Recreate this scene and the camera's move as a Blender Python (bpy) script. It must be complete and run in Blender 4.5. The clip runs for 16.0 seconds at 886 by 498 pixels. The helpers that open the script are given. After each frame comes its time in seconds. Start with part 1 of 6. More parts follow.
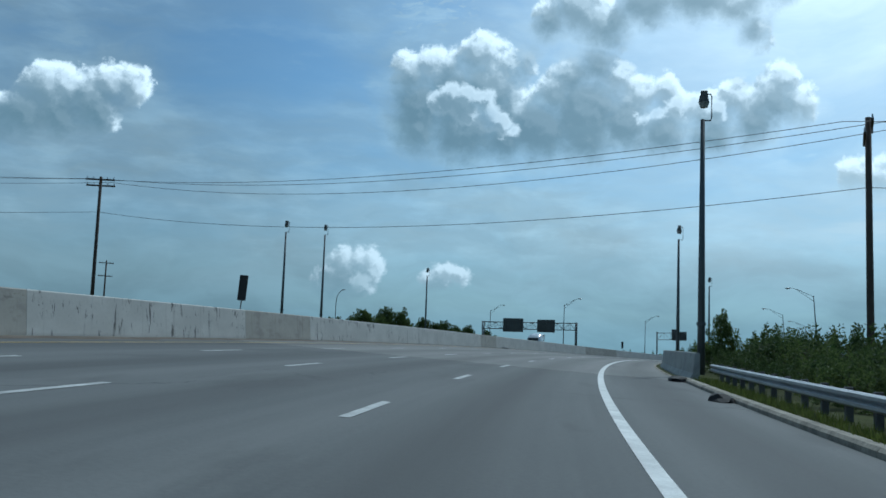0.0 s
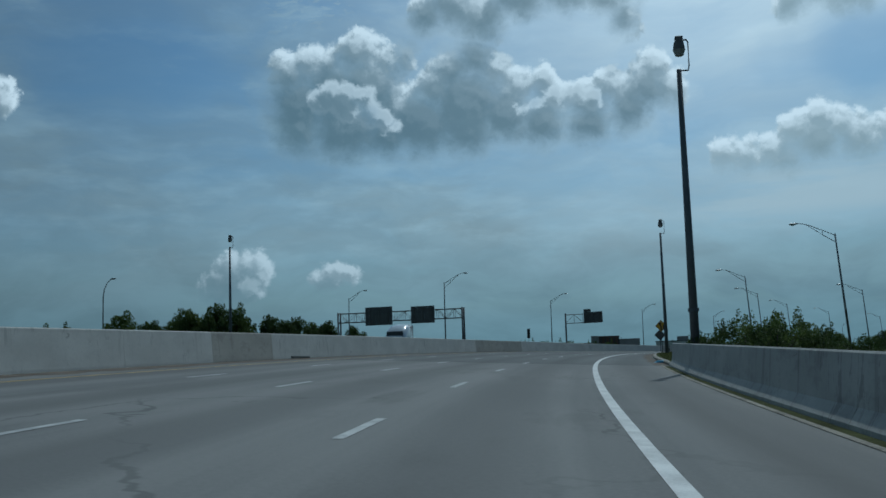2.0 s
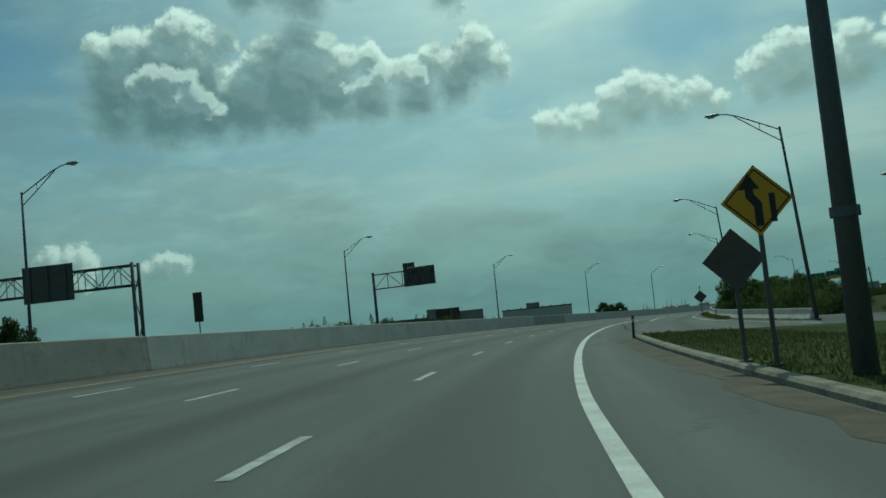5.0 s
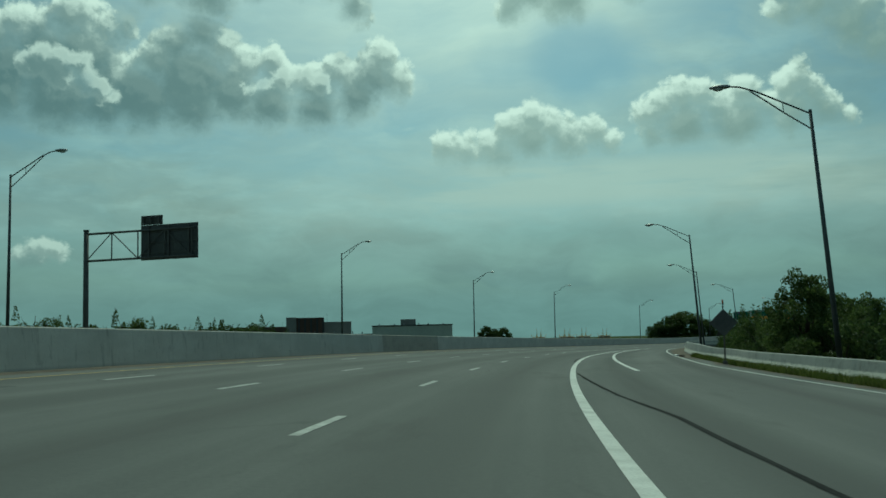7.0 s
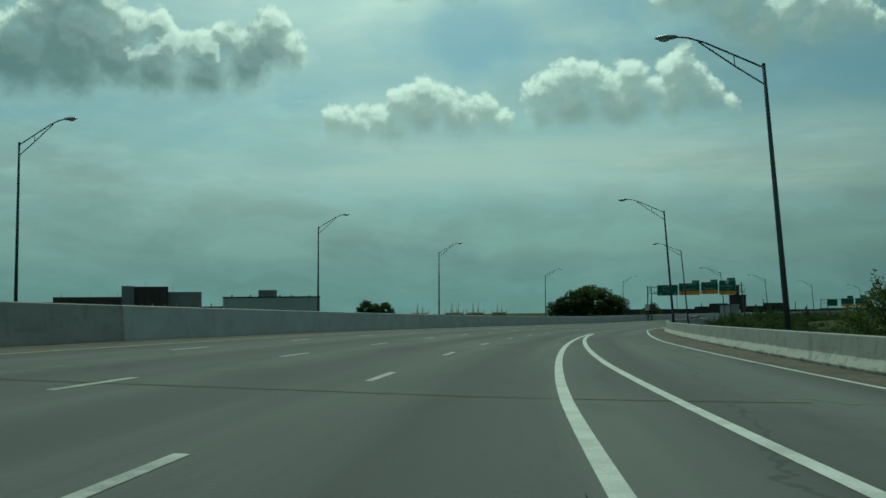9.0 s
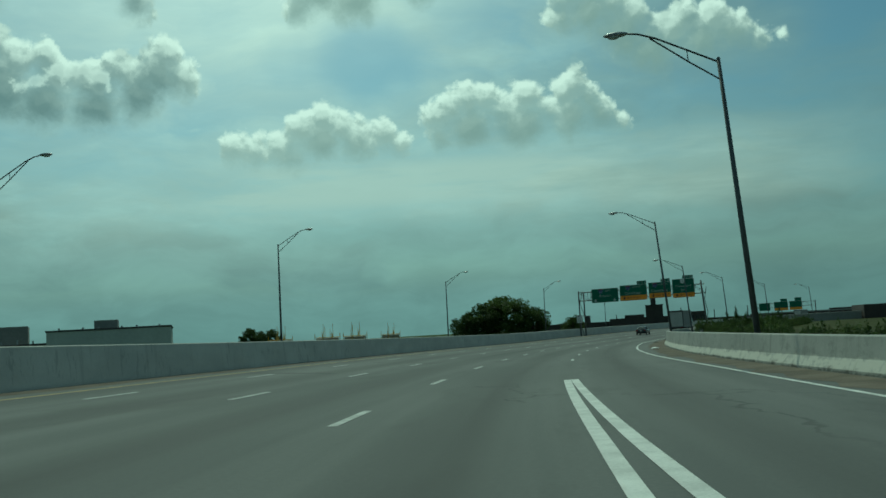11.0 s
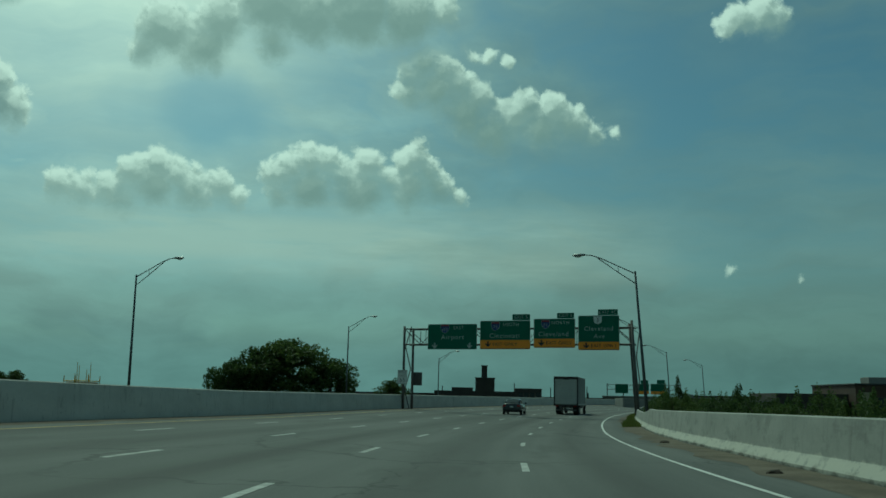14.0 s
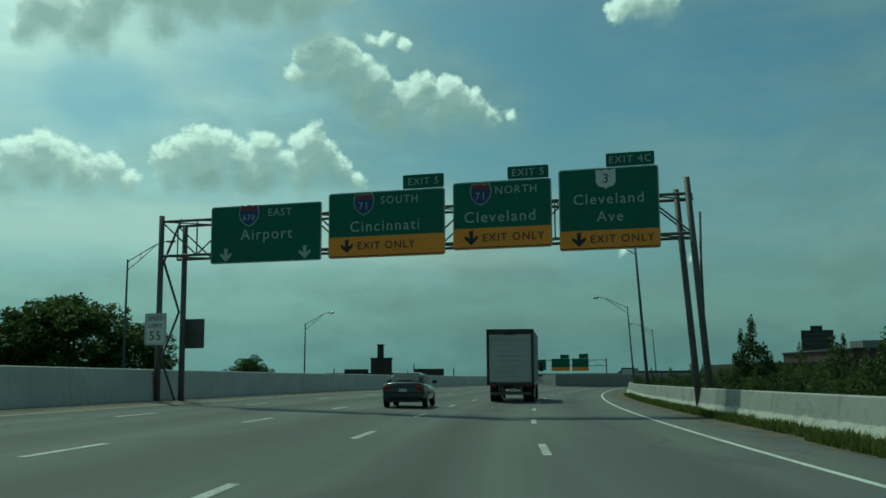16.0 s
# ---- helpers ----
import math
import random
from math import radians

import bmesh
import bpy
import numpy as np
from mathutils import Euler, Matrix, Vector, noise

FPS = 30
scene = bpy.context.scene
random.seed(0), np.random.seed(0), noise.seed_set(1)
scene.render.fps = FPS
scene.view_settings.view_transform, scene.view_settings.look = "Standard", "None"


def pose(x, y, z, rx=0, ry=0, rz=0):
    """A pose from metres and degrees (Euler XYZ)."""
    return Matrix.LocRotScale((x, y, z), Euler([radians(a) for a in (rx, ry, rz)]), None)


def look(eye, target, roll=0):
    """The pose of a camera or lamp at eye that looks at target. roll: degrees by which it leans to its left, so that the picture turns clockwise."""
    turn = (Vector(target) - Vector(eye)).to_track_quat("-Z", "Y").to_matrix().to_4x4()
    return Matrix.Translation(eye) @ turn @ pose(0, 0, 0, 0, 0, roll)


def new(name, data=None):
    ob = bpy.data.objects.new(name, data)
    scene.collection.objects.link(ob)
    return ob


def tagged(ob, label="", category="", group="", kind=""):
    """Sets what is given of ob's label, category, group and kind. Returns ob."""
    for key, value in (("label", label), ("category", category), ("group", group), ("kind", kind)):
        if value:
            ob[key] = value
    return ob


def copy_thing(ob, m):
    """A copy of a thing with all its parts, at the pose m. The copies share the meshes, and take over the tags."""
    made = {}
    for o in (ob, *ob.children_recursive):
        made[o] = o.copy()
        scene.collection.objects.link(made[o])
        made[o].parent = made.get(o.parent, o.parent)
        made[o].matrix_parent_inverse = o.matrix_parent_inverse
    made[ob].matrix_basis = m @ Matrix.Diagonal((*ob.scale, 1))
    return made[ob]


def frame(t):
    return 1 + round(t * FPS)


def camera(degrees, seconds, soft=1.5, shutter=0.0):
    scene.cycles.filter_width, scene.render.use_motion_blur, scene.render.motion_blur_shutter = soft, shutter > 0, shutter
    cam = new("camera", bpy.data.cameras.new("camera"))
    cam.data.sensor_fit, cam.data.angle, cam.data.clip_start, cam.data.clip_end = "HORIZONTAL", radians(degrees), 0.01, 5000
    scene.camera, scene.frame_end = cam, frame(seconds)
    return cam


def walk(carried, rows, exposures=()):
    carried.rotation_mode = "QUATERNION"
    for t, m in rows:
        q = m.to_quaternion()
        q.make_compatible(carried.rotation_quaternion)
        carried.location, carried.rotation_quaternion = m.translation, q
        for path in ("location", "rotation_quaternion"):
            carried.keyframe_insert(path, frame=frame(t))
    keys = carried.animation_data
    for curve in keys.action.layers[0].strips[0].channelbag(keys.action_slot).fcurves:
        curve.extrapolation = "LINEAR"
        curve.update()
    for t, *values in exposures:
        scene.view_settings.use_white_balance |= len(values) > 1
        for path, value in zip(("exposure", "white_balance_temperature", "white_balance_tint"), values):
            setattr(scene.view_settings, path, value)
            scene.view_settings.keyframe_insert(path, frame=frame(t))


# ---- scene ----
# ---- camera ----
cam = camera(47.58, 16.0, soft=1.6)
PATH = [
    (0.0, (0.00, 0.00, 1.25), (-0.848, 9.898, 2.399), 2.11),
    (0.5, (0.38, 15.46, 1.76), (-0.305, 25.367, 2.900), -0.00),
    (1.0, (1.19, 30.91, 2.22), (0.805, 40.832, 3.380), -1.85),
    (1.5, (2.40, 46.32, 2.63), (2.332, 56.261, 3.742), -1.55),
    (2.0, (3.98, 61.68, 2.99), (4.233, 71.617, 4.104), -1.89),
    (2.5, (5.92, 76.96, 3.31), (6.272, 86.896, 4.375), -4.92),
    (3.0, (8.21, 92.13, 3.59), (8.923, 102.043, 4.710), -3.75),
    (3.5, (10.84, 107.18, 3.83), (11.805, 117.074, 4.899), -3.72),
    (4.0, (13.81, 122.08, 4.03), (15.017, 131.978, 4.795), -1.10),
    (4.2, (15.09, 128.00, 4.10), (16.462, 137.861, 5.001), -3.72),
    (6.3, (31.85, 188.22, 4.52), (34.447, 197.854, 5.232), -3.12),
    (6.5, (33.76, 193.75, 4.53), (36.463, 203.348, 5.327), -1.84),
    (7.0, (38.76, 207.40, 4.55), (41.709, 216.918, 5.435), -1.33),
    (7.5, (44.08, 220.80, 4.54), (47.290, 230.233, 5.356), -1.76),
    (8.0, (49.72, 233.92, 4.51), (53.197, 243.264, 5.297), -0.89),
    (8.5, (55.65, 246.77, 4.47), (59.386, 256.026, 5.139), -1.51),
    (8.7, (58.10, 251.84, 4.44), (61.937, 261.051, 5.085), -1.11),
    (10.8, (86.34, 302.38, 4.06), (91.082, 311.163, 4.633), -2.65),
    (11.0, (89.24, 306.95, 4.01), (94.079, 315.661, 4.837), -3.22),
    (11.5, (96.64, 318.20, 3.89), (101.843, 326.609, 5.374), -1.96),
    (12.0, (104.23, 329.21, 3.77), (109.655, 337.471, 5.300), -1.24),
    (12.5, (112.01, 339.99, 3.64), (117.673, 348.093, 5.157), -1.54),
    (13.0, (119.98, 350.55, 3.51), (125.834, 358.543, 4.862), -1.64),
    (13.5, (128.14, 360.89, 3.39), (134.107, 368.777, 4.869), -0.04),
    (14.0, (136.49, 371.02, 3.27), (142.694, 378.734, 4.722), 1.10),
    (14.5, (145.07, 380.94, 3.15), (151.469, 388.474, 4.661), -1.11),
    (15.0, (153.89, 390.63, 3.04), (160.544, 397.963, 4.433), -1.61),
    (15.5, (162.98, 400.08, 2.94), (169.799, 407.280, 4.246), -0.80),
    (16.0, (172.40, 409.26, 2.85), (179.366, 416.313, 4.143), -0.34),
]
EXPOSURE = [(0.0, -0.12, 5330, 0), (0.7, -0.53, 5330, 0), (1.5, -0.72, 5330, 0), (2.5, -0.7, 5480, -6), (3.5, -0.6, 5770, -20), (6.5, -0.57, 6330, -29), (8.5, -0.57, 6380, -31),
            (11.0, -0.5, 6240, -33), (11.6, -0.8, 6220, -35), (12.5, -0.92, 6180, -37), (13.5, -0.8, 6180, -37), (14.5, -0.72, 6160, -37), (16.0, -0.46, 6140, -37)]
walk(cam, [(t, look(eye, target, roll)) for t, eye, target, roll in PATH], EXPOSURE)

# ---- world, sun ----
SUN_AZ, SUN_EL = 22.0, 52.0     # degrees clockwise from +y, and above the horizon


def nd(tree, kind, **inputs):
    """A node with its settings (lower case names) and inputs (in_0, in_1 ...)."""
    n = tree.nodes.new(kind)
    for key, value in inputs.items():
        if key.startswith("in_"):
            slot = n.inputs[int(key[3:])]
            if isinstance(value, bpy.types.NodeSocket):
                tree.links.new(value, slot)
            else:
                slot.default_value = value
        elif key == "operation":
            n.operation = value
        elif key == "clamp":
            n.use_clamp = value
    return n


def calc(tree, op, a, b=0.0, c=0.0, clamp=False):
    n = nd(tree, "ShaderNodeMath", operation=op, in_0=a, in_1=b, in_2=c)
    n.use_clamp = clamp
    return n.outputs[0]


def vec(tree, op, a, b=(0, 0, 0)):
    n = nd(tree, "ShaderNodeVectorMath", operation=op, in_0=a, in_1=b)
    return n.outputs["Value"] if op in ("DISTANCE", "DOT_PRODUCT", "LENGTH") else n.outputs[0]


def ramp(tree, value, lo, hi, a=0.0, b=1.0):
    n = tree.nodes.new("ShaderNodeMapRange")
    n.interpolation_type = "SMOOTHSTEP"
    tree.links.new(value, n.inputs[0])
    for k, v in zip((1, 2, 3, 4), (lo, hi, a, b)):
        n.inputs[k].default_value = v
    return n.outputs[0]


def mix(tree, fac, a, b, how="MIX"):
    n = tree.nodes.new("ShaderNodeMix")
    n.data_type, n.blend_type = "RGBA", how
    for k, v in ((0, fac), (6, a), (7, b)):
        if isinstance(v, bpy.types.NodeSocket):
            tree.links.new(v, n.inputs[k])
        else:
            n.inputs[k].default_value = v if k == 0 else (*v, 1.0)
    return n.outputs[2]


def noise_tex(tree, vector, scale, detail=4.0, rough=0.55, distortion=0.0):
    n = tree.nodes.new("ShaderNodeTexNoise")
    if vector is not None:
        tree.links.new(vector, n.inputs["Vector"])
    n.inputs["Scale"].default_value, n.inputs["Detail"].default_value = scale, detail
    n.inputs["Roughness"].default_value, n.inputs["Distortion"].default_value = rough, distortion
    return n


world = bpy.data.worlds.new("summer_sky")
scene.world = world
world.use_nodes = True
W = world.node_tree
W.nodes.clear()
sky = W.nodes.new("ShaderNodeTexSky")
sky.sky_type, sky.sun_disc = "NISHITA", False
sky.sun_elevation, sky.sun_rotation = radians(SUN_EL), radians(SUN_AZ)
sky.air_density, sky.dust_density, sky.ozone_density = 1.0, 1.5, 1.5
way = W.nodes.new("ShaderNodeTexCoord").outputs["Generated"]
parts_ = W.nodes.new("ShaderNodeSeparateXYZ")
W.links.new(way, parts_.inputs[0])
azim = calc(W, "MULTIPLY", calc(W, "ARCTAN2", parts_.outputs[0], parts_.outputs[1]), 57.2958)
elev = calc(W, "MULTIPLY", calc(W, "ARCSINE", parts_.outputs[2]), 57.2958)
join_ = W.nodes.new("ShaderNodeCombineXYZ")
W.links.new(azim, join_.inputs[0])
W.links.new(elev, join_.inputs[1])
flat_ = join_.outputs[0]                     # azimuth, elevation in degrees

# Cumulus clouds: puffs of (azimuth, elevation, radius) in degrees, one list a cloud.
CLOUDS = {
    "wide_bank": (11.9, [(-7.0, 16.5, 1.2), (-6.0, 17.0, 1.0), (-4.9, 16.9, 1.0), (-3.3, 17.6, 1.1), (-2.5, 17.9, 0.9), (-1.4, 17.2, 0.8), (-0.4, 17.3, 0.65),
                  (-6.6, 14.6, 1.5), (-4.6, 15.2, 1.7), (-2.6, 15.6, 1.6), (-6.6, 13.4, 1.4), (-4.0, 13.2, 1.8), (-1.0, 14.6, 1.5),
                  (1.2, 15.6, 1.2), (2.4, 16.4, 1.1), (3.7, 16.9, 1.15), (4.8, 16.4, 1.0), (6.2, 15.6, 1.0), (7.5, 15.9, 0.9), (3.0, 14.4, 1.9), (0.4, 13.4, 1.8),
                  (5.4, 14.0, 1.6), (8.2, 14.6, 1.1), (3.0, 12.9, 1.4), (-1.6, 12.8, 1.4), (7.6, 13.4, 1.3), (10.0, 14.4, 1.2), (10.2, 13.2, 1.2), (12.4, 13.8, 1.2), (11.6, 15.1, 1.1), (12.9, 14.9, 1.1)]),
    "bank_tail": (12.8, [(14.0, 16.0, 1.0), (15.0, 14.8, 1.1), (13.4, 15.0, 1.3)]),
    "upper_bank": (18.0, [(0.9, 19.6, 1.1), (2.4, 20.3, 1.5), (4.0, 19.4, 1.4), (4.6, 18.4, 0.9), (6.5, 21.0, 1.8), (9.5, 21.4, 2.0), (12.4, 18.6, 0.9), (12.9, 17.8, 0.5), (11.5, 20.2, 1.3), (14.0, 21.5, 1.5)]),
    "west_heap": (11.4, [(-28.5, 12.4, 1.3), (-27.2, 14.0, 1.2), (-26.2, 14.2, 1.1), (-25.0, 13.6, 1.3), (-23.7, 14.6, 1.05), (-22.7, 14.5, 0.9), (-24.3, 13.0, 1.2), (-26.6, 12.6, 1.3), (-30.5, 12.0, 1.6)]),
    "low_heap": (3.6, [(-12.0, 4.4, 0.5), (-11.3, 5.1, 0.7), (-10.6, 5.7, 0.75), (-9.7, 5.9, 0.75), (-9.0, 5.9, 0.65), (-8.9, 5.1, 0.7), (-10.4, 4.6, 0.9), (-11.4, 4.2, 0.7), (-9.2, 4.4, 0.7)]),
    "low_wisp": (4.3, [(-5.6, 4.8, 0.45), (-5.0, 5.2, 0.5), (-4.4, 5.4, 0.5), (-3.7, 5.1, 0.5), (-4.8, 4.7, 0.5)]),
    "middle_heap": (9.7, [(17.6, 10.9, 0.9), (18.6, 10.7, 0.8), (20.0, 10.9, 0.9), (21.5, 12.0, 1.0), (22.6, 12.6, 0.95), (23.6, 12.0, 0.9), (24.7, 11.5, 0.8), (26.0, 11.5, 0.85), (27.1, 11.0, 0.7),
                    (22.4, 11.2, 1.2), (24.6, 10.8, 1.0), (20.6, 10.2, 0.9)]),
    "triple_heap": (9.9, [(29.0, 12.4, 0.8), (29.9, 12.9, 0.9), (31.0, 13.1, 0.85), (32.1, 13.1, 0.85), (33.1, 12.5, 0.8), (34.3, 13.1, 0.85), (35.3, 12.4, 0.8), (36.4, 13.2, 0.8), (37.1, 13.7, 0.8),
                    (37.8, 12.9, 0.8), (38.6, 12.0, 0.8), (39.6, 11.3, 0.6), (31.0, 11.6, 1.2), (34.0, 11.5, 1.3), (36.6, 11.8, 1.2), (29.2, 11.0, 0.7)]),
    "long_heap": (13.7, [(36.4, 17.2, 0.9), (36.6, 18.2, 0.8), (37.5, 18.7, 0.85), (38.6, 18.4, 0.8), (39.6, 17.7, 0.9), (38.2, 17.4, 1.1), (40.8, 17.0, 0.9), (40.0, 15.9, 1.2), (42.6, 16.0, 1.0),
                  (43.5, 16.5, 0.9), (44.9, 16.3, 0.9), (46.2, 15.6, 0.9), (41.6, 15.0, 1.1), (44.2, 15.3, 1.0), (47.4, 15.0, 0.5), (48.5, 15.0, 0.35)]),
    "loose_scrap": (18.3, [(40.2, 19.1, 0.4), (41.3, 19.2, 0.4), (42.4, 19.0, 0.35)]),
    "high_bank": (17.6, [(22.5, 19.8, 1.6), (24.5, 18.9, 1.4), (25.6, 20.6, 1.6), (28.6, 19.4, 0.9), (30.6, 21.4, 2.0), (33.4, 21.8, 2.2), (36.4, 21.6, 1.8), (38.6, 21.6, 1.0), (21.4, 18.3, 0.8), (28.4, 22.0, 2.0)]),
    "east_scrap": (19.2, [(54.9, 20.2, 0.7), (55.8, 20.7, 0.8), (56.9, 20.9, 0.9), (57.8, 20.6, 0.7)]),
    "far_scraps": (6.0, [(55.0, 7.2, 0.25), (58.6, 6.6, 0.2)]),
}
# Sunlit puffs that stand before the shaded bodies of the banks.
FRONT = {
    "west_row": (13.1, [(-5.6, 14.9, 0.7), (-4.6, 15.2, 0.75), (-3.5, 15.3, 0.65), (-2.7, 15.2, 0.5), (-3.9, 14.4, 0.8), (-2.6, 14.2, 0.8), (-1.7, 13.8, 0.6), (-1.0, 13.4, 0.4)]),
    "east_row": (13.4, [(6.2, 14.2, 0.4), (7.1, 14.4, 0.45), (8.2, 14.6, 0.5), (9.3, 14.8, 0.5), (10.4, 14.4, 0.6), (8.6, 14.2, 0.5)]),
    "low_row": (3.7, [(-9.8, 4.5, 0.45), (-9.2, 4.5, 0.4), (-8.4, 4.0, 0.4)]),
}


def puff_field(name, clouds):
    """A group: from azimuth and elevation to how deep inside a cumulus cloud that lies (0 at its edge)."""
    g = bpy.data.node_groups.new(name, "ShaderNodeTree")
    g.interface.new_socket("Vector", in_out="INPUT", socket_type="NodeSocketVector")
    g.interface.new_socket("Depth", in_out="OUTPUT", socket_type="NodeSocketFloat")
    inn, out = g.nodes.new("NodeGroupInput").outputs[0], g.nodes.new("NodeGroupOutput")
    big = noise_tex(g, inn, 0.35, 2.0, 0.5).outputs["Color"]
    bent = vec(g, "ADD", inn, vec(g, "MULTIPLY", vec(g, "SUBTRACT", big, (0.5, 0.5, 0.5)), (0.9, 0.6, 0)))
    fine = noise_tex(g, inn, 1.5, 6.0, 0.66).outputs["Color"]
    rough_ = vec(g, "ADD", inn, vec(g, "MULTIPLY", vec(g, "SUBTRACT", fine, (0.5, 0.5, 0.5)), (1.25, 1.1, 0)))
    depth = None
    split = g.nodes.new("ShaderNodeSeparateXYZ")
    g.links.new(bent, split.inputs[0])
    for base, puffs in clouds.values():
        one = None
        for a, e, r in puffs:
            r = r * 1.08
            d = calc(g, "MULTIPLY_ADD", vec(g, "DISTANCE", bent, (a, e, 0)), -1.0, r)
            one = d if one is None else calc(g, "SMOOTH_MAX", one, d, 0.8)
        one = calc(g, "SMOOTH_MIN", one, calc(g, "MULTIPLY", calc(g, "SUBTRACT", split.outputs[1], base - 0.55), 0.75), 1.0)     # underside thinning out
        depth = one if depth is None else calc(g, "MAXIMUM", depth, one)
    for scale, weight in ((0.6, 0.42), (1.4, 0.34), (3.3, 0.17)):          # cauliflower bulges
        v = g.nodes.new("ShaderNodeTexVoronoi")
        v.voronoi_dimensions, v.feature = "2D", "SMOOTH_F1"
        v.inputs["Scale"].default_value, v.inputs["Smoothness"].default_value = scale, 0.25
        g.links.new(rough_, v.inputs["Vector"])
        depth = calc(g, "MULTIPLY_ADD", calc(g, "SUBTRACT", 0.46, v.outputs["Distance"]), weight, depth)
    g.links.new(depth, out.inputs[0])
    return g


field = puff_field("cumulus_depth", CLOUDS)
front_field = puff_field("front_puff_depth", FRONT)


def depth_at(vector, tree=None):
    n = W.nodes.new("ShaderNodeGroup")
    n.node_tree = tree or field
    W.links.new(vector, n.inputs[0])
    return n.outputs[0]


here = depth_at(flat_)
# how much cloud lies towards the sun, which stands high in the middle of the walk's arc
lean_ = calc(W, "MULTIPLY", calc(W, "MINIMUM", calc(W, "MAXIMUM", calc(W, "SUBTRACT", SUN_AZ, azim), -34.0), 34.0), 0.022)
toward = W.nodes.new("ShaderNodeCombineXYZ")
W.links.new(lean_, toward.inputs[0])
toward.inputs[1].default_value = 0.9


def sunward(reach, tree=None):
    return depth_at(vec(W, "ADD", flat_, vec(W, "MULTIPLY", toward.outputs[0], (reach, reach, 0))), tree)


shade = None
for reach, weight in ((0.40, 0.8), (0.95, 0.8), (1.7, 0.8), (2.7, 0.8)):
    d = calc(W, "MULTIPLY", ramp(W, sunward(reach), -0.05, 0.45), weight)
    shade = d if shade is None else calc(W, "ADD", shade, d)
grain = noise_tex(W, flat_, 0.8, 5.0, 0.6).outputs["Fac"]
bright = calc(W, "POWER", 2.718, calc(W, "MULTIPLY", calc(W, "ADD", shade, calc(W, "MULTIPLY", calc(W, "SUBTRACT", grain, 0.5), 0.8)), -0.72), clamp=True)
bulge = ramp(W, calc(W, "SUBTRACT", here, sunward(0.4)), -0.15, 0.40)
bright = calc(W, "MULTIPLY_ADD", bulge, ramp(W, shade, 0.4, 2.6, 0.40, 0.07), calc(W, "MULTIPLY", bright, 0.62), clamp=True)
rim_ = calc(W, "MULTIPLY", ramp(W, here, 0.0, 0.7, 1.0, 0.0), ramp(W, shade, 0.1, 0.8, 1.0, 0.0))
bright = calc(W, "MAXIMUM", bright, calc(W, "MULTIPLY", rim_, 0.45), clamp=True)
hard = ramp(W, here, -0.06, 0.30)
soft_ = ramp(W, here, -0.5, 1.05, 0.0, 0.97)
cover = mix(W, ramp(W, shade, 0.8, 2.0), hard, soft_)
fore = depth_at(flat_, front_field)
fore_shade = ramp(W, sunward(0.6, front_field), -0.05, 0.5)
fore_bright = calc(W, "MULTIPLY_ADD", ramp(W, fore, 0.5, 0.0), 0.28, ramp(W, fore_shade, 0.0, 1.0, 0.62, 0.22), clamp=True)
fore_cover = calc(W, "MULTIPLY", ramp(W, fore, -0.04, 0.32), ramp(W, fore_shade, 0.2, 1.0, 0.95, 0.35))
bright = mix(W, fore_cover, bright, fore_bright)
veil = calc(W, "MULTIPLY", ramp(W, here, -3.2, 0.3), ramp(W, azim, 44.0, 54.0, 0.75, 0.25))
# Veil of thin high cloud and summer haze.
bent_ = vec(W, "ADD", flat_, vec(W, "MULTIPLY", vec(W, "SUBTRACT", noise_tex(W, flat_, 0.12, 3.0).outputs["Color"], (0.5, 0.5, 0.5)), (9, 4, 0)))
streak = noise_tex(W, vec(W, "MULTIPLY", bent_, (0.05, 0.20, 0)), 1.0, 6.0, 0.58, 0.0).outputs["Fac"]
patch_ = noise_tex(W, vec(W, "MULTIPLY", bent_, (0.16, 0.42, 0)), 1.0, 6.0, 0.58, 0.0).outputs["Fac"]
ripple = noise_tex(W, vec(W, "MULTIPLY", bent_, (1.6, 3.4, 0)), 1.0, 3.0, 0.55).outputs["Fac"]
low_ = ramp(W, elev, 5.0, 17.0, 0.86, 0.34)
east_ = ramp(W, azim, 38.0, 56.0, 0.0, 0.18)
fleck = calc(W, "MULTIPLY", ramp(W, vec(W, "DISTANCE", flat_, (-6.0, 19.6, 0)), 1.5, 5.0, 1.0, 0.0), calc(W, "MULTIPLY", ramp(W, ripple, 0.42, 0.62), 0.6))
haze = calc(W, "SUBTRACT", calc(W, "MULTIPLY_ADD", calc(W, "SUBTRACT", streak, 0.5), 1.9, low_), east_, clamp=True)
haze = calc(W, "MAXIMUM", calc(W, "MAXIMUM", haze, fleck), ramp(W, elev, 2.0, 7.0, 1.0, 0.0), clamp=True)
glow_ = ramp(W, vec(W, "DISTANCE", vec(W, "MULTIPLY", flat_, (1.0, 1.25, 0)), (17.0, 33.0, 0)), 3.0, 30.0, 1.0, 0.0)
mid_ = ramp(W, elev, 0.0, 9.0)
haze_col = mix(W, mid_, (2.55, 3.9, 4.35), (4.15, 5.25, 5.65))
sides_ = calc(W, "MINIMUM", ramp(W, azim, -24.0, 0.0, 0.74, 1.0), ramp(W, azim, 30.0, 54.0, 1.0, 0.76))
tone_ = calc(W, "MULTIPLY", sides_, ramp(W, patch_, 0.32, 0.70, 0.93, 1.14))
flock = noise_tex(W, vec(W, "MULTIPLY", flat_, (0.20, 0.62, 0)), 1.0, 5.0, 0.56).outputs["Fac"]
fleece = calc(W, "MULTIPLY", ramp(W, flock, 0.44, 0.68), calc(W, "MULTIPLY", ramp(W, elev, 4.0, 8.0), ramp(W, azim, 34.0, 48.0, 1.0, 0.15)))
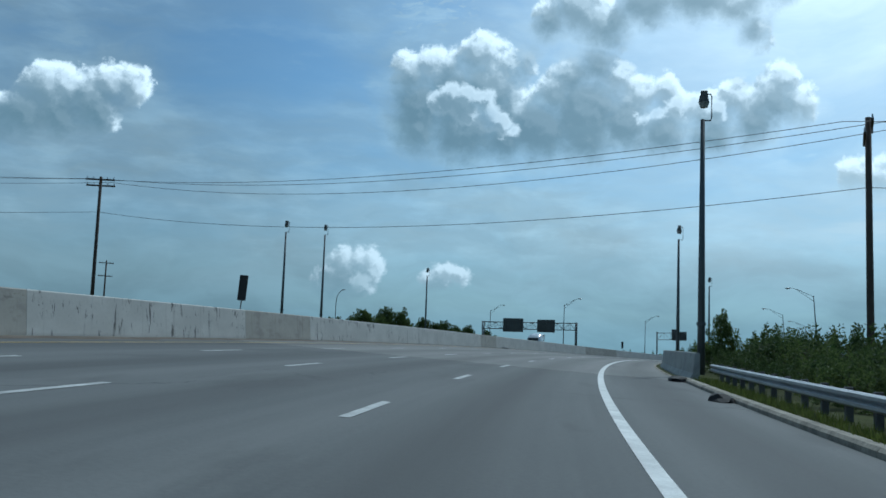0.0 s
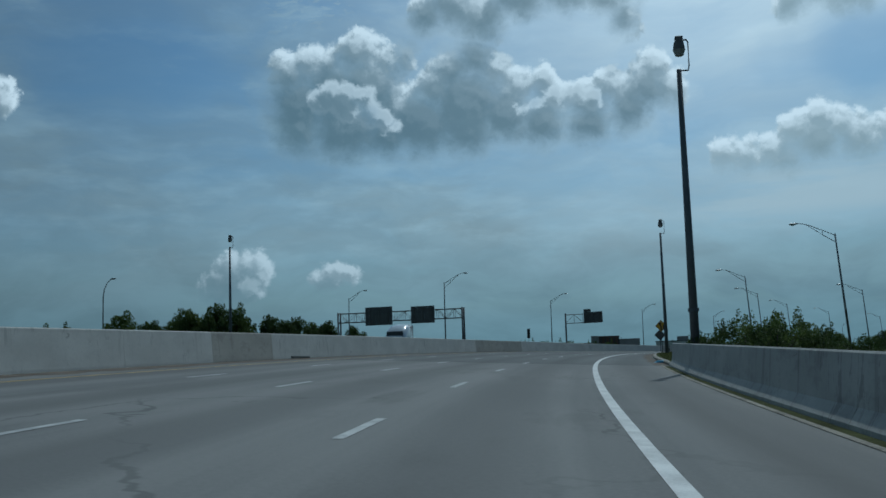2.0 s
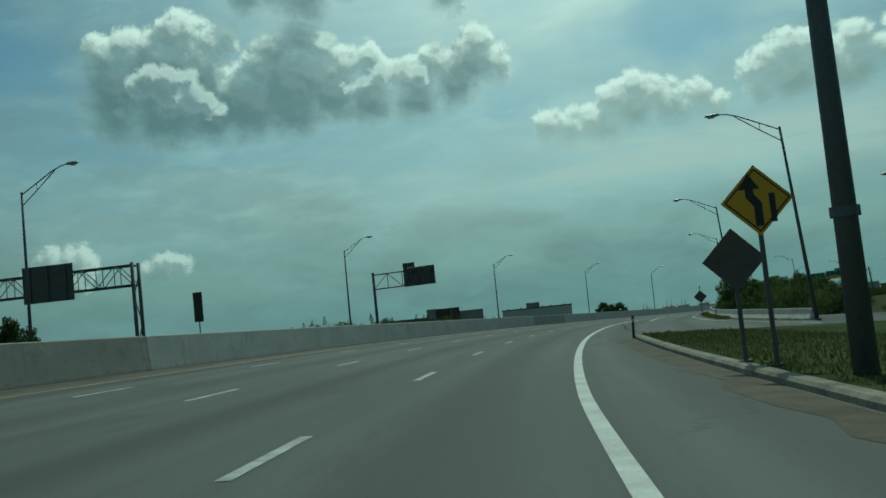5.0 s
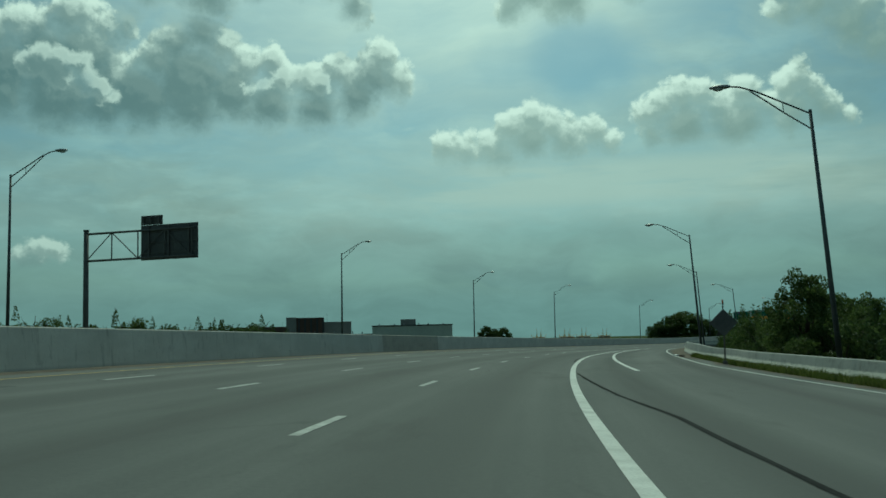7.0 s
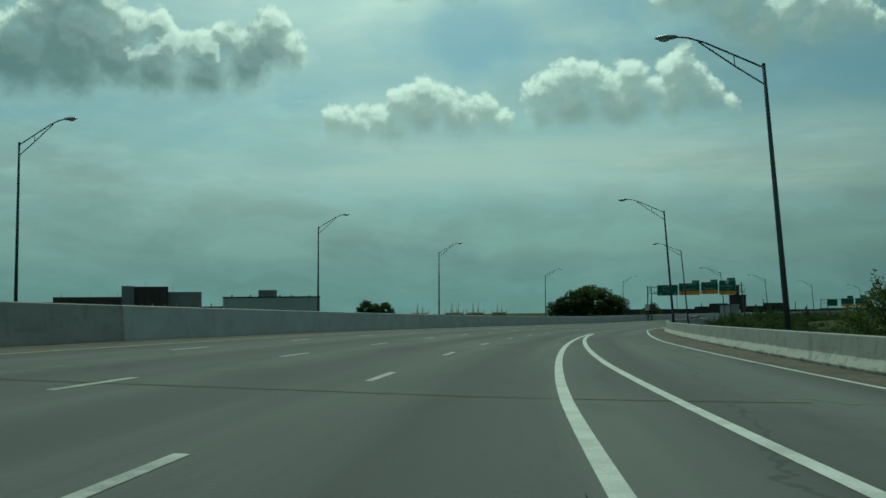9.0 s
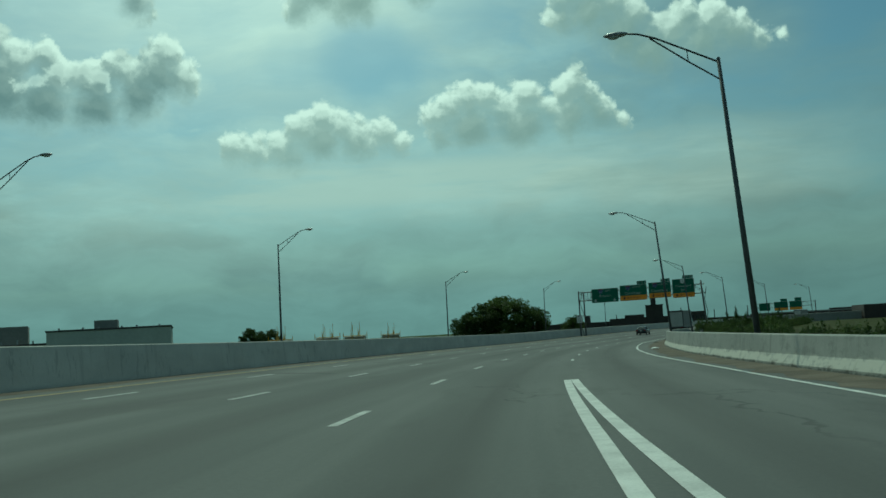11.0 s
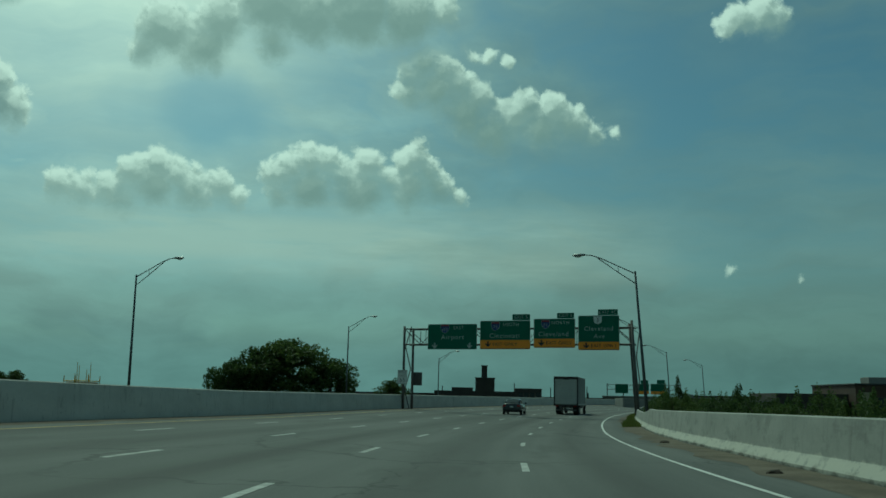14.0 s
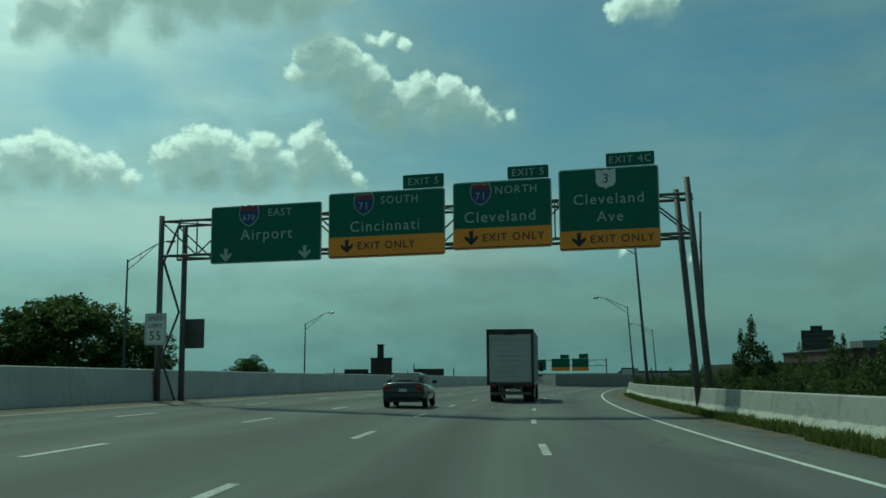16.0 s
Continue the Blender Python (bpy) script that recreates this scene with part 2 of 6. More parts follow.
tone_ = calc(W, "MULTIPLY", tone_, calc(W, "MULTIPLY_ADD", fleece, 0.26, 0.94))
haze_col = mix(W, 1.0, haze_col, tone_, "MULTIPLY")
haze_col = mix(W, glow_, haze_col, (11.0, 12.0, 12.3))
haze = calc(W, "MAXIMUM", haze, calc(W, "MULTIPLY", glow_, calc(W, "MULTIPLY_ADD", streak, 2.1, 0.0)), clamp=True)
haze = calc(W, "MAXIMUM", haze, calc(W, "MULTIPLY", fleece, 0.55))
haze = calc(W, "MAXIMUM", haze, calc(W, "MULTIPLY", veil, calc(W, "MULTIPLY_ADD", patch_, 0.9, 0.35)), clamp=True)
# A long band of combed cirrus low over the road ahead.
comb = noise_tex(W, vec(W, "MULTIPLY", flat_, (0.055, 0.42, 0)), 1.0, 5.0, 0.58).outputs["Fac"]
band_ = calc(W, "MULTIPLY", ramp(W, calc(W, "ABSOLUTE", calc(W, "SUBTRACT", elev, 8.6)), 0.6, 2.9, 1.0, 0.0), calc(W, "MULTIPLY", ramp(W, azim, 2.0, 20.0), ramp(W, azim, 44.0, 57.0, 1.0, 0.0)))
band_ = calc(W, "MULTIPLY", band_, ramp(W, comb, 0.32, 0.56, 0.45, 1.0))
haze = calc(W, "MAXIMUM", haze, calc(W, "MULTIPLY", band_, 0.9))
for centre, width in (((25.0, 15.2), (0.20, 0.46)), ((-15.5, 16.8), (0.17, 0.22))):      # gaps of clear blue
    off_ = vec(W, "LENGTH", vec(W, "MULTIPLY", vec(W, "SUBTRACT", bent_, (*centre, 0)), (*width, 0)))
    haze = calc(W, "MULTIPLY", haze, ramp(W, off_, 0.35, 1.25, 0.35, 1.0))
haze_col = mix(W, calc(W, "MULTIPLY", band_, 0.85), haze_col, (6.6, 7.6, 7.9))
blue = mix(W, 1.0, mix(W, 1.0, sky.outputs[0], (0.62, 0.84, 0.93), "MULTIPLY"), sides_, "MULTIPLY")
base_sky = mix(W, haze, blue, haze_col)
cloud_dark = mix(W, ramp(W, azim, 13.0, 19.0), mix(W, glow_, (1.0, 1.9, 2.4), (1.9, 2.8, 3.2)), (2.9, 3.9, 4.2))
cloud_col = mix(W, bright, cloud_dark, (11.2, 12.0, 12.3))
cloud_col = mix(W, ramp(W, elev, 4.0, 13.0, 0.50, 0.06), cloud_col, haze_col)
whole = mix(W, calc(W, "MULTIPLY", cover, 0.94), base_sky, cloud_col)
back = W.nodes.new("ShaderNodeBackground")
back.inputs[1].default_value = 0.1
W.links.new(whole, back.inputs[0])
W.links.new(back.outputs[0], W.nodes.new("ShaderNodeOutputWorld").inputs[0])

sun = new("sun", bpy.data.lights.new("sun", "SUN"))
sun.data.energy, sun.data.angle, sun.data.color = 2.2, radians(0.6), (1.0, 0.95, 0.87)
az, el = radians(SUN_AZ), radians(SUN_EL)
sun.matrix_world = look((0, 0, 60), (-math.sin(az) * math.cos(el), -math.cos(az) * math.cos(el), 60 - math.sin(el)))


# ---- materials ----
def material(name):
    m = bpy.data.materials.new(name)
    m.use_nodes = True
    t = m.node_tree
    return m, t, t.nodes["Principled BSDF"]


def coords(t, kind="Object"):
    return t.nodes.new("ShaderNodeTexCoord").outputs[kind]


def bump(t, bsdf, height, strength, distance):
    b = t.nodes.new("ShaderNodeBump")
    b.inputs["Strength"].default_value, b.inputs["Distance"].default_value = strength, distance
    t.links.new(height, b.inputs["Height"])
    t.links.new(b.outputs[0], bsdf.inputs["Normal"])


def plain(name, colour, rough=0.6, metal=0.0, vary=0.18, scale=1.2, grain=25.0, relief=0.0, gloss=0.5):
    """A surface with wear at two scales."""
    m, t, bsdf = material(name)
    c = coords(t)
    a = noise_tex(t, c, scale, 4.0).outputs["Fac"]
    b = noise_tex(t, c, grain, 2.0).outputs["Fac"]
    f = calc(t, "MULTIPLY_ADD", b, 0.35, calc(t, "MULTIPLY", a, 0.65))
    dark = tuple(v * (1 - vary) for v in colour)
    light = tuple(min(1, v * (1 + vary)) for v in colour)
    t.links.new(mix(t, ramp(t, f, 0.3, 0.7), dark, light), bsdf.inputs["Base Color"])
    bsdf.inputs["Roughness"].default_value, bsdf.inputs["Metallic"].default_value = rough, metal
    bsdf.inputs["Specular IOR Level"].default_value = gloss
    if relief:
        bump(t, bsdf, b, relief, 0.01)
    return m


def road_surface(name, dark, light, tint):
    """Pavement laid out by its UV map in metres (across, along): wheel tracks, patches, grain."""
    m, t, bsdf = material(name)
    uv = t.nodes.new("ShaderNodeUVMap").outputs[0]
    stretched = noise_tex(t, vec(t, "MULTIPLY", uv, (0.9, 0.02, 0)), 1.0, 4.0).outputs["Fac"]
    patches = noise_tex(t, vec(t, "MULTIPLY", uv, (0.12, 0.05, 0)), 1.0, 3.0).outputs["Fac"]
    fine = noise_tex(t, uv, 14.0, 4.0, 0.7).outputs["Fac"]
    f = calc(t, "MULTIPLY_ADD", stretched, 0.5, calc(t, "MULTIPLY_ADD", patches, 0.35, calc(t, "MULTIPLY", fine, 0.25)))
    col = mix(t, ramp(t, f, 0.42, 0.68), dark, light)
    blots = noise_tex(t, vec(t, "MULTIPLY", uv, (0.45, 0.10, 0)), 1.0, 5.0, 0.62).outputs["Fac"]
    col = mix(t, calc(t, "MULTIPLY", ramp(t, blots, 0.54, 0.68), 0.45), col, tint)
    sep = t.nodes.new("ShaderNodeSeparateXYZ")
    t.links.new(uv, sep.inputs[0])
    # an oil-darkened band in the middle of each lane
    lane = calc(t, "PINGPONG", calc(t, "ADD", sep.outputs[0], 2.86), 1.83)
    oil = calc(t, "MULTIPLY", ramp(t, lane, 0.7, 1.7), ramp(t, stretched, 0.3, 0.7, 0.25, 0.85))
    col = mix(t, oil, col, tint)
    # sealed cracks across and along
    crack = t.nodes.new("ShaderNodeTexVoronoi")
    crack.feature = "DISTANCE_TO_EDGE"
    t.links.new(vec(t, "ADD", vec(t, "MULTIPLY", uv, (0.16, 0.07, 0)), vec(t, "MULTIPLY", noise_tex(t, uv, 0.7, 3.0).outputs["Color"], (0.25, 0.25, 0))), crack.inputs["Vector"])
    crack.inputs["Scale"].default_value = 1.0
    line = calc(t, "MULTIPLY", ramp(t, crack.outputs["Distance"], 0.002, 0.008, 1.0, 0.0), ramp(t, patches, 0.45, 0.6))
    col = mix(t, calc(t, "MULTIPLY", line, 0.6), col, tuple(v * 0.45 for v in dark))
    t.links.new(col, bsdf.inputs["Base Color"])
    bsdf.inputs["Roughness"].default_value = 0.85
    bsdf.inputs["Specular IOR Level"].default_value = 0.3
    bump(t, bsdf, fine, 0.5, 0.01)
    return m


def concrete(name, colour, stain, streaks=0.6, foot=None, smudge=0.0, scars=0.0):
    """Old barrier concrete: vertical water streaks, blotches, a dirty foot."""
    m, t, bsdf = material(name)
    uv = t.nodes.new("ShaderNodeUVMap").outputs[0]          # along, height in metres
    drip = noise_tex(t, vec(t, "MULTIPLY", uv, (2.6, 0.25, 0)), 1.0, 4.0, 0.6).outputs["Fac"]
    blot = noise_tex(t, vec(t, "MULTIPLY", uv, (0.35, 0.8, 0)), 1.0, 4.0, 0.6).outputs["Fac"]
    fine = noise_tex(t, vec(t, "MULTIPLY", uv, (9, 9, 0)), 1.0, 4.0, 0.7).outputs["Fac"]
    col = mix(t, ramp(t, blot, 0.35, 0.7), tuple(v * 0.84 for v in colour), colour)
    col = mix(t, calc(t, "MULTIPLY", ramp(t, drip, 0.56, 0.72), streaks), col, stain)
    col = mix(t, calc(t, "MULTIPLY", ramp(t, fine, 0.45, 0.7), 0.3), col, tuple(v * 0.7 for v in colour))
    sep = t.nodes.new("ShaderNodeSeparateXYZ")
    t.links.new(uv, sep.inputs[0])
    if smudge:          # broad dark blotches of old paint
        worn = noise_tex(t, vec(t, "MULTIPLY", uv, (0.8, 1.5, 0)), 1.0, 8.0, 0.72).outputs["Fac"]
        col = mix(t, calc(t, "MULTIPLY", ramp(t, worn, 0.50, 0.62), smudge), col, tuple(v * 0.42 for v in colour))
    if scars:           # upright black scrapes in bunches
        cut = noise_tex(t, vec(t, "MULTIPLY", uv, (3.4, 0.9, 0)), 1.0, 5.0, 0.7, 0.8).outputs["Fac"]
        bunch = noise_tex(t, vec(t, "MULTIPLY", uv, (0.16, 0.9, 0)), 1.0, 2.0).outputs["Fac"]
        col = mix(t, calc(t, "MULTIPLY", calc(t, "MULTIPLY", ramp(t, cut, 0.565, 0.61), ramp(t, bunch, 0.42, 0.54)), calc(t, "MULTIPLY", ramp(t, sep.outputs[0], 62.0, 84.0, 1.0, 0.3), scars)), col, (0.05, 0.048, 0.045))
    if foot:            # chalky, flaking paint on the sloping foot
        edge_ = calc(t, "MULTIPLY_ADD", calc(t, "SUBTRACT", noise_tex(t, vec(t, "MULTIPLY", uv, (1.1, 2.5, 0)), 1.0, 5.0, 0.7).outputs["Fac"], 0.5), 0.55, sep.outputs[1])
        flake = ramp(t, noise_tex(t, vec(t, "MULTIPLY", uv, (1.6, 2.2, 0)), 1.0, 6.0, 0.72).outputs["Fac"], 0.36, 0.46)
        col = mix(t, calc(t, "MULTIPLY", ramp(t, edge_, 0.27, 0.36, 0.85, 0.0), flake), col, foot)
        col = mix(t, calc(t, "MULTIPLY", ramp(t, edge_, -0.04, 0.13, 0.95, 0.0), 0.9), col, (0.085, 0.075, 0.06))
    spall = calc(t, "MULTIPLY", ramp(t, noise_tex(t, vec(t, "MULTIPLY", uv, (0.5, 1.3, 0)), 1.0, 5.0, 0.7).outputs["Fac"], 0.66, 0.7), 0.7)
    col = mix(t, spall, col, tuple(v * 0.45 for v in colour))
    t.links.new(col, bsdf.inputs["Base Color"])
    bsdf.inputs["Roughness"].default_value = 0.9
    bump(t, bsdf, calc(t, "SUBTRACT", fine, spall), 0.5, 0.012)
    return m


def leafage(name, dark, light):
    m, t, bsdf = material(name)
    pick = t.nodes.new("ShaderNodeNewGeometry").outputs["Random Per Island"]
    tone = t.nodes.new("ShaderNodeObjectInfo").outputs["Random"]
    col = mix(t, pick, dark, light)
    col = mix(t, calc(t, "MULTIPLY", tone, 0.35), col, tuple(0.6 * v for v in dark))
    t.links.new(col, bsdf.inputs["Base Color"])
    bsdf.inputs["Roughness"].default_value = 0.55
    bsdf.inputs["Specular IOR Level"].default_value = 0.2
    thin_ = t.nodes.new("ShaderNodeBsdfTranslucent")
    t.links.new(col, thin_.inputs[0])
    ms = t.nodes.new("ShaderNodeMixShader")
    ms.inputs[0].default_value = 0.5
    t.links.new(bsdf.outputs[0], ms.inputs[1])
    t.links.new(thin_.outputs[0], ms.inputs[2])
    t.links.new(ms.outputs[0], t.nodes["Material Output"].inputs[0])
    return m


ASPHALT = road_surface("worn_asphalt", (0.105, 0.108, 0.105), (0.155, 0.157, 0.15), (0.07, 0.07, 0.068))
DECK = road_surface("concrete_deck", (0.16, 0.158, 0.15), (0.23, 0.225, 0.21), (0.115, 0.112, 0.105))
SHOULDER = road_surface("shoulder_asphalt", (0.075, 0.077, 0.077), (0.12, 0.122, 0.12), (0.06, 0.06, 0.06))
WALLC = concrete("left_barrier_concrete", (0.60, 0.58, 0.53), (0.30, 0.28, 0.25), 0.35, None, 0.0, 0.85)
WALLP = concrete("patched_barrier_concrete", (0.44, 0.41, 0.355), (0.24, 0.22, 0.18), 0.5, None, 0.35, 0.0)
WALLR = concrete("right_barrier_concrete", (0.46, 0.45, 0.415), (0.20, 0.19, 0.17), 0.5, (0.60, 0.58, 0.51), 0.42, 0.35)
WALLB = concrete("bridge_parapet_concrete", (0.40, 0.395, 0.37), (0.13, 0.125, 0.115), 0.55, None, 0.35, 0.8)
KERB = plain("kerb_concrete", (0.25, 0.225, 0.18), 0.9, 0, 0.45, 1.3, 14, 0.4)
PAINT = plain("road_paint", (0.62, 0.62, 0.59), 0.7, 0, 0.22, 1.5, 30)
DASHPAINT = plain("worn_dash_paint", (0.44, 0.44, 0.42), 0.75, 0, 0.38, 2.4, 34)
YELLOWPAINT = plain("yellow_road_paint", (0.42, 0.30, 0.10), 0.75, 0, 0.3, 1.2, 30)
STEEL = plain("weathered_steel", (0.12, 0.115, 0.11), 0.6, 0.3, 0.25, 1.5, 20)
GALV = plain("galvanised_steel", (0.34, 0.35, 0.36), 0.45, 0.6, 0.2, 1.0, 18)
POLEGREY = plain("lamp_pole_metal", (0.10, 0.11, 0.115), 0.55, 0.4, 0.2, 0.8, 12)
WOOD = plain("tarred_wood", (0.075, 0.055, 0.042), 0.85, 0, 0.3, 1.0, 16)
GREEN = plain("sign_green", (0.007, 0.115, 0.062), 0.45, 0, 0.12, 0.6, 10)
ORANGE = plain("sign_amber", (0.95, 0.32, 0.025), 0.45, 0, 0.08, 0.6, 10)
SIGNBACK = plain("sign_back_aluminium", (0.10, 0.10, 0.10), 0.55, 0.3, 0.2, 0.7, 8)
LETTER = plain("sign_letter_white", (0.45, 0.48, 0.46), 0.5, 0, 0.1)
WHITE = plain("sign_white", (0.70, 0.70, 0.68), 0.5, 0, 0.08)
BLACK = plain("sign_black", (0.015, 0.015, 0.015), 0.5)
SHIELD_BLUE = plain("shield_blue", (0.02, 0.05, 0.18), 0.45)
SHIELD_RED = plain("shield_red", (0.20, 0.03, 0.04), 0.45)
YELLOW = plain("warning_yellow", (0.62, 0.33, 0.015), 0.5, 0, 0.12)
GRASS = plain("mown_grass", (0.058, 0.076, 0.026), 1.0, 0, 0.5, 0.5, 11.0, 0.8, 0.04)
SOIL = plain("weedy_verge_soil", (0.060, 0.066, 0.028), 1.0, 0, 0.5, 0.5, 9.0, 0.7, 0.05)
GRIT = plain("brown_road_grit", (0.15, 0.125, 0.10), 0.95, 0, 0.3, 0.9, 22.0, 0.4, 0.15)
TAR = plain("crack_sealing_tar", (0.03, 0.03, 0.03), 0.95, 0, 0.3, 1.0, 12.0, 0.0, 0.08)
BARK = plain("bark", (0.07, 0.052, 0.038), 0.9, 0, 0.3, 1.5, 14, 0.5)
LEAF = leafage("leaves_mid_green", (0.046, 0.080, 0.020), (0.155, 0.200, 0.062))
LEAFD = leafage("leaves_dark_green", (0.034, 0.062, 0.020), (0.110, 0.150, 0.050))
TURF = leafage("turf_blades", (0.058, 0.070, 0.024), (0.135, 0.140, 0.056))
WEED = leafage("weed_yellow_green", (0.060, 0.090, 0.018), (0.17, 0.19, 0.055))

# ---- the road's course: s along it and u across it (to the right), in metres ----
LENGTH = 456.0
TURN = (-0.10442, -0.01419, 0.13395, -0.00138, -0.43294, -0.39549)      # heading over the stretch -1 to 1
RISE = (0.1943, 1.1412, -2.6793, -0.3514, 3.2903)                       # height, likewise
S0, S1 = -160, 1000
_s = np.arange(S0, S1 + 1.0)
_w = np.clip((_s - LENGTH / 2) / (LENGTH / 2), -1, 1)
_h = np.polyval(TURN, _w) + np.where(_s < 0, -0.0021 * _s, 0) + np.where(_s > LENGTH, -0.0015 * np.minimum(_s - LENGTH, 400), 0)
_m = (_h[1:] + _h[:-1]) / 2
_x = np.concatenate([[0], np.cumsum(-np.sin(_m))])
_y = np.concatenate([[0], np.cumsum(np.cos(_m))])
_x, _y = _x - _x[-S0], _y - _y[-S0]
_z = np.polyval(RISE, _w)


def bank(s, u=-1.0):
    """The fall to the right: the right shoulder flattens out along the merge."""
    return float(np.interp(s, (50, 370), (0.056, 0.033)) if u < 0 else np.interp(s, (180, 260, 340), (0.05, 0.03, -0.01)))


def heading(s):
    """Degrees, to the left from +y."""
    return math.degrees(float(np.interp(s, _s, _h)))


def at(s, u, z=0.0, tilt=True):
    """The place s along and u across, z above the banked road plane."""
    h = float(np.interp(s, _s, _h))
    side = max(-16.0, min(14.0, u))
    low = float(np.interp(s, _s, _z)) - bank(s, side) * side
    return Vector((float(np.interp(s, _s, _x)) + u * math.cos(h), float(np.interp(s, _s, _y)) + u * math.sin(h), low + z))


def ground_z(s, u):
    """The height of the ground beside the road."""
    p = at(s, u)
    drop = 0.0
    if u > 14:
        drop = -min(2.2, (u - 14) * 0.10)
    if u < -34:
        drop = -min(3.0, (-34 - u) * 0.10)
    return p.z + drop - 0.12


# ---- mesh helpers ----
def obj(name, bm, mat, smooth=False):
    me = bpy.data.meshes.new(name)
    bm.normal_update()
    bm.to_mesh(me)
    bm.free()
    me.materials.append(mat)
    if smooth:
        for p in me.polygons:
            p.use_smooth = True
    return new(name, me)


def part(name, bm, mat, parent, label="", smooth=False):
    ob = obj(name, bm, mat, smooth)
    ob.parent = parent
    if label:
        ob["label"] = label
    return ob


def thing(name, m, label, category, group="", kind=""):
    e = new(name)
    e.empty_display_size = 0.3
    e.matrix_basis = m
    return tagged(e, label, category, group, kind)


def add_box(bm, lo, hi, bevel=0.0, m=None):
    r = bmesh.ops.create_cube(bm, size=1.0)
    vs = r["verts"]
    for v in vs:
        v.co = Vector([(a + b) / 2 + c * (b - a) for a, b, c in zip(lo, hi, v.co)])
    if bevel:
        es = list({e for v in vs for e in v.link_edges})
        vs = list({v for f in bmesh.ops.bevel(bm, geom=es, offset=bevel, segments=1, affect="EDGES")["faces"] for v in f.verts} | {v for v in vs if v.is_valid})
    if m is not None:
        for v in vs:
            v.co = m @ v.co
    return vs


def box(lo, hi, bevel=0.0):
    bm = bmesh.new()
    add_box(bm, lo, hi, bevel)
    return bm


def add_tube(bm, a, b, r1, r2=None, n=8):
    a, b = Vector(a), Vector(b)
    d = b - a
    q = d.to_track_quat("Z", "Y").to_matrix().to_4x4()
    m = Matrix.Translation((a + b) / 2) @ q
    bmesh.ops.create_cone(bm, cap_ends=True, segments=n, radius1=r1, radius2=r1 if r2 is None else r2, depth=d.length, matrix=m)


def tube(a, b, r1, r2=None, n=8):
    bm = bmesh.new()
    add_tube(bm, a, b, r1, r2, n)
    return bm


def chain(points, r, n=6):
    """A bent tube through the points."""
    bm = bmesh.new()
    rings = []
    pts = [Vector(p) for p in points]
    for i, p in enumerate(pts):
        d = (pts[min(i + 1, len(pts) - 1)] - pts[max(i - 1, 0)]).normalized()
        q = d.to_track_quat("Z", "Y")
        rr = r[i] if isinstance(r, (list, tuple)) else r
        rings.append([bm.verts.new(p + q @ Vector((rr * math.cos(k * 2 * math.pi / n), rr * math.sin(k * 2 * math.pi / n), 0))) for k in range(n)])
    for a, b in zip(rings, rings[1:]):
        for k in range(n):
            bm.faces.new((a[k], a[(k + 1) % n], b[(k + 1) % n], b[k]))
    bm.faces.new(rings[0][::-1])
    bm.faces.new(rings[-1])
    return bm


def strip(name, spans, mat, z=0.0, step=2.0, cols=1, uv=True):
    """A paved sheet between u0(s) and u1(s): spans is rows of s, u0, u1."""
    ss = [r[0] for r in spans]
    n = max(1, int((ss[-1] - ss[0]) / step))
    verts, faces, uvs = [], [], []
    for i in range(n + 1):
        s = ss[0] + (ss[-1] - ss[0]) * i / n
        a, b = float(np.interp(s, ss, [r[1] for r in spans])), float(np.interp(s, ss, [r[2] for r in spans]))
        for k in range(cols + 1):
            u = a + (b - a) * k / cols
            verts.append(at(s, u, z))
            uvs.append((u, s))
    for i in range(n):
        for k in range(cols):
            p = i * (cols + 1) + k
            faces.append((p, p + 1, p + cols + 2, p + cols + 1))
    me = bpy.data.meshes.new(name)
    me.from_pydata(verts, [], faces)
    lay = me.uv_layers.new(name="UVMap")
    for poly in me.polygons:
        for li in poly.loop_indices:
            lay.data[li].uv = uvs[me.loops[li].vertex_index]
    me.materials.append(mat)
    return new(name, me)


# ---- ground and road ----
def ground_at(x, y):
    """The height of the ground sheet at a place."""
    d = np.hypot(_x - x, _y - y)
    i = int(np.argmin(d))
    h = _h[i]
    u = (x - _x[i]) * math.cos(h) + (y - _y[i]) * math.sin(h)
    f = max(0.0, min(1.0, 1 - (d[i] - 60) / 160))
    return (ground_z(float(_s[i]), u) - 0.3) * f - 2.0 * (1 - f)


def ground_grid():
    """One sheet to the horizon; near the road it takes the road's height."""
    xs = sorted({round(v, 1) for v in list(np.arange(-150, 560, 10)) + [-3000, -1500, -700, -400, -250, 700, 900, 1300, 2000, 3000]})
    ys = sorted({round(v, 1) for v in list(np.arange(-180, 760, 10)) + [-3000, -1500, -700, -350, 900, 1100, 1500, 2200, 3200]})
    verts, faces = [], []
    for y in ys:
        for x in xs:
            verts.append((x, y, ground_at(x, y)))
    n = len(xs)
    for j in range(len(ys) - 1):
        for k in range(n - 1):
            p = j * n + k
            faces.append((p, p + 1, p + n + 1, p + n))
    me = bpy.data.meshes.new("ground")
    me.from_pydata(verts, [], faces)
    me.materials.append(GRASS)
    return new("ground", me)


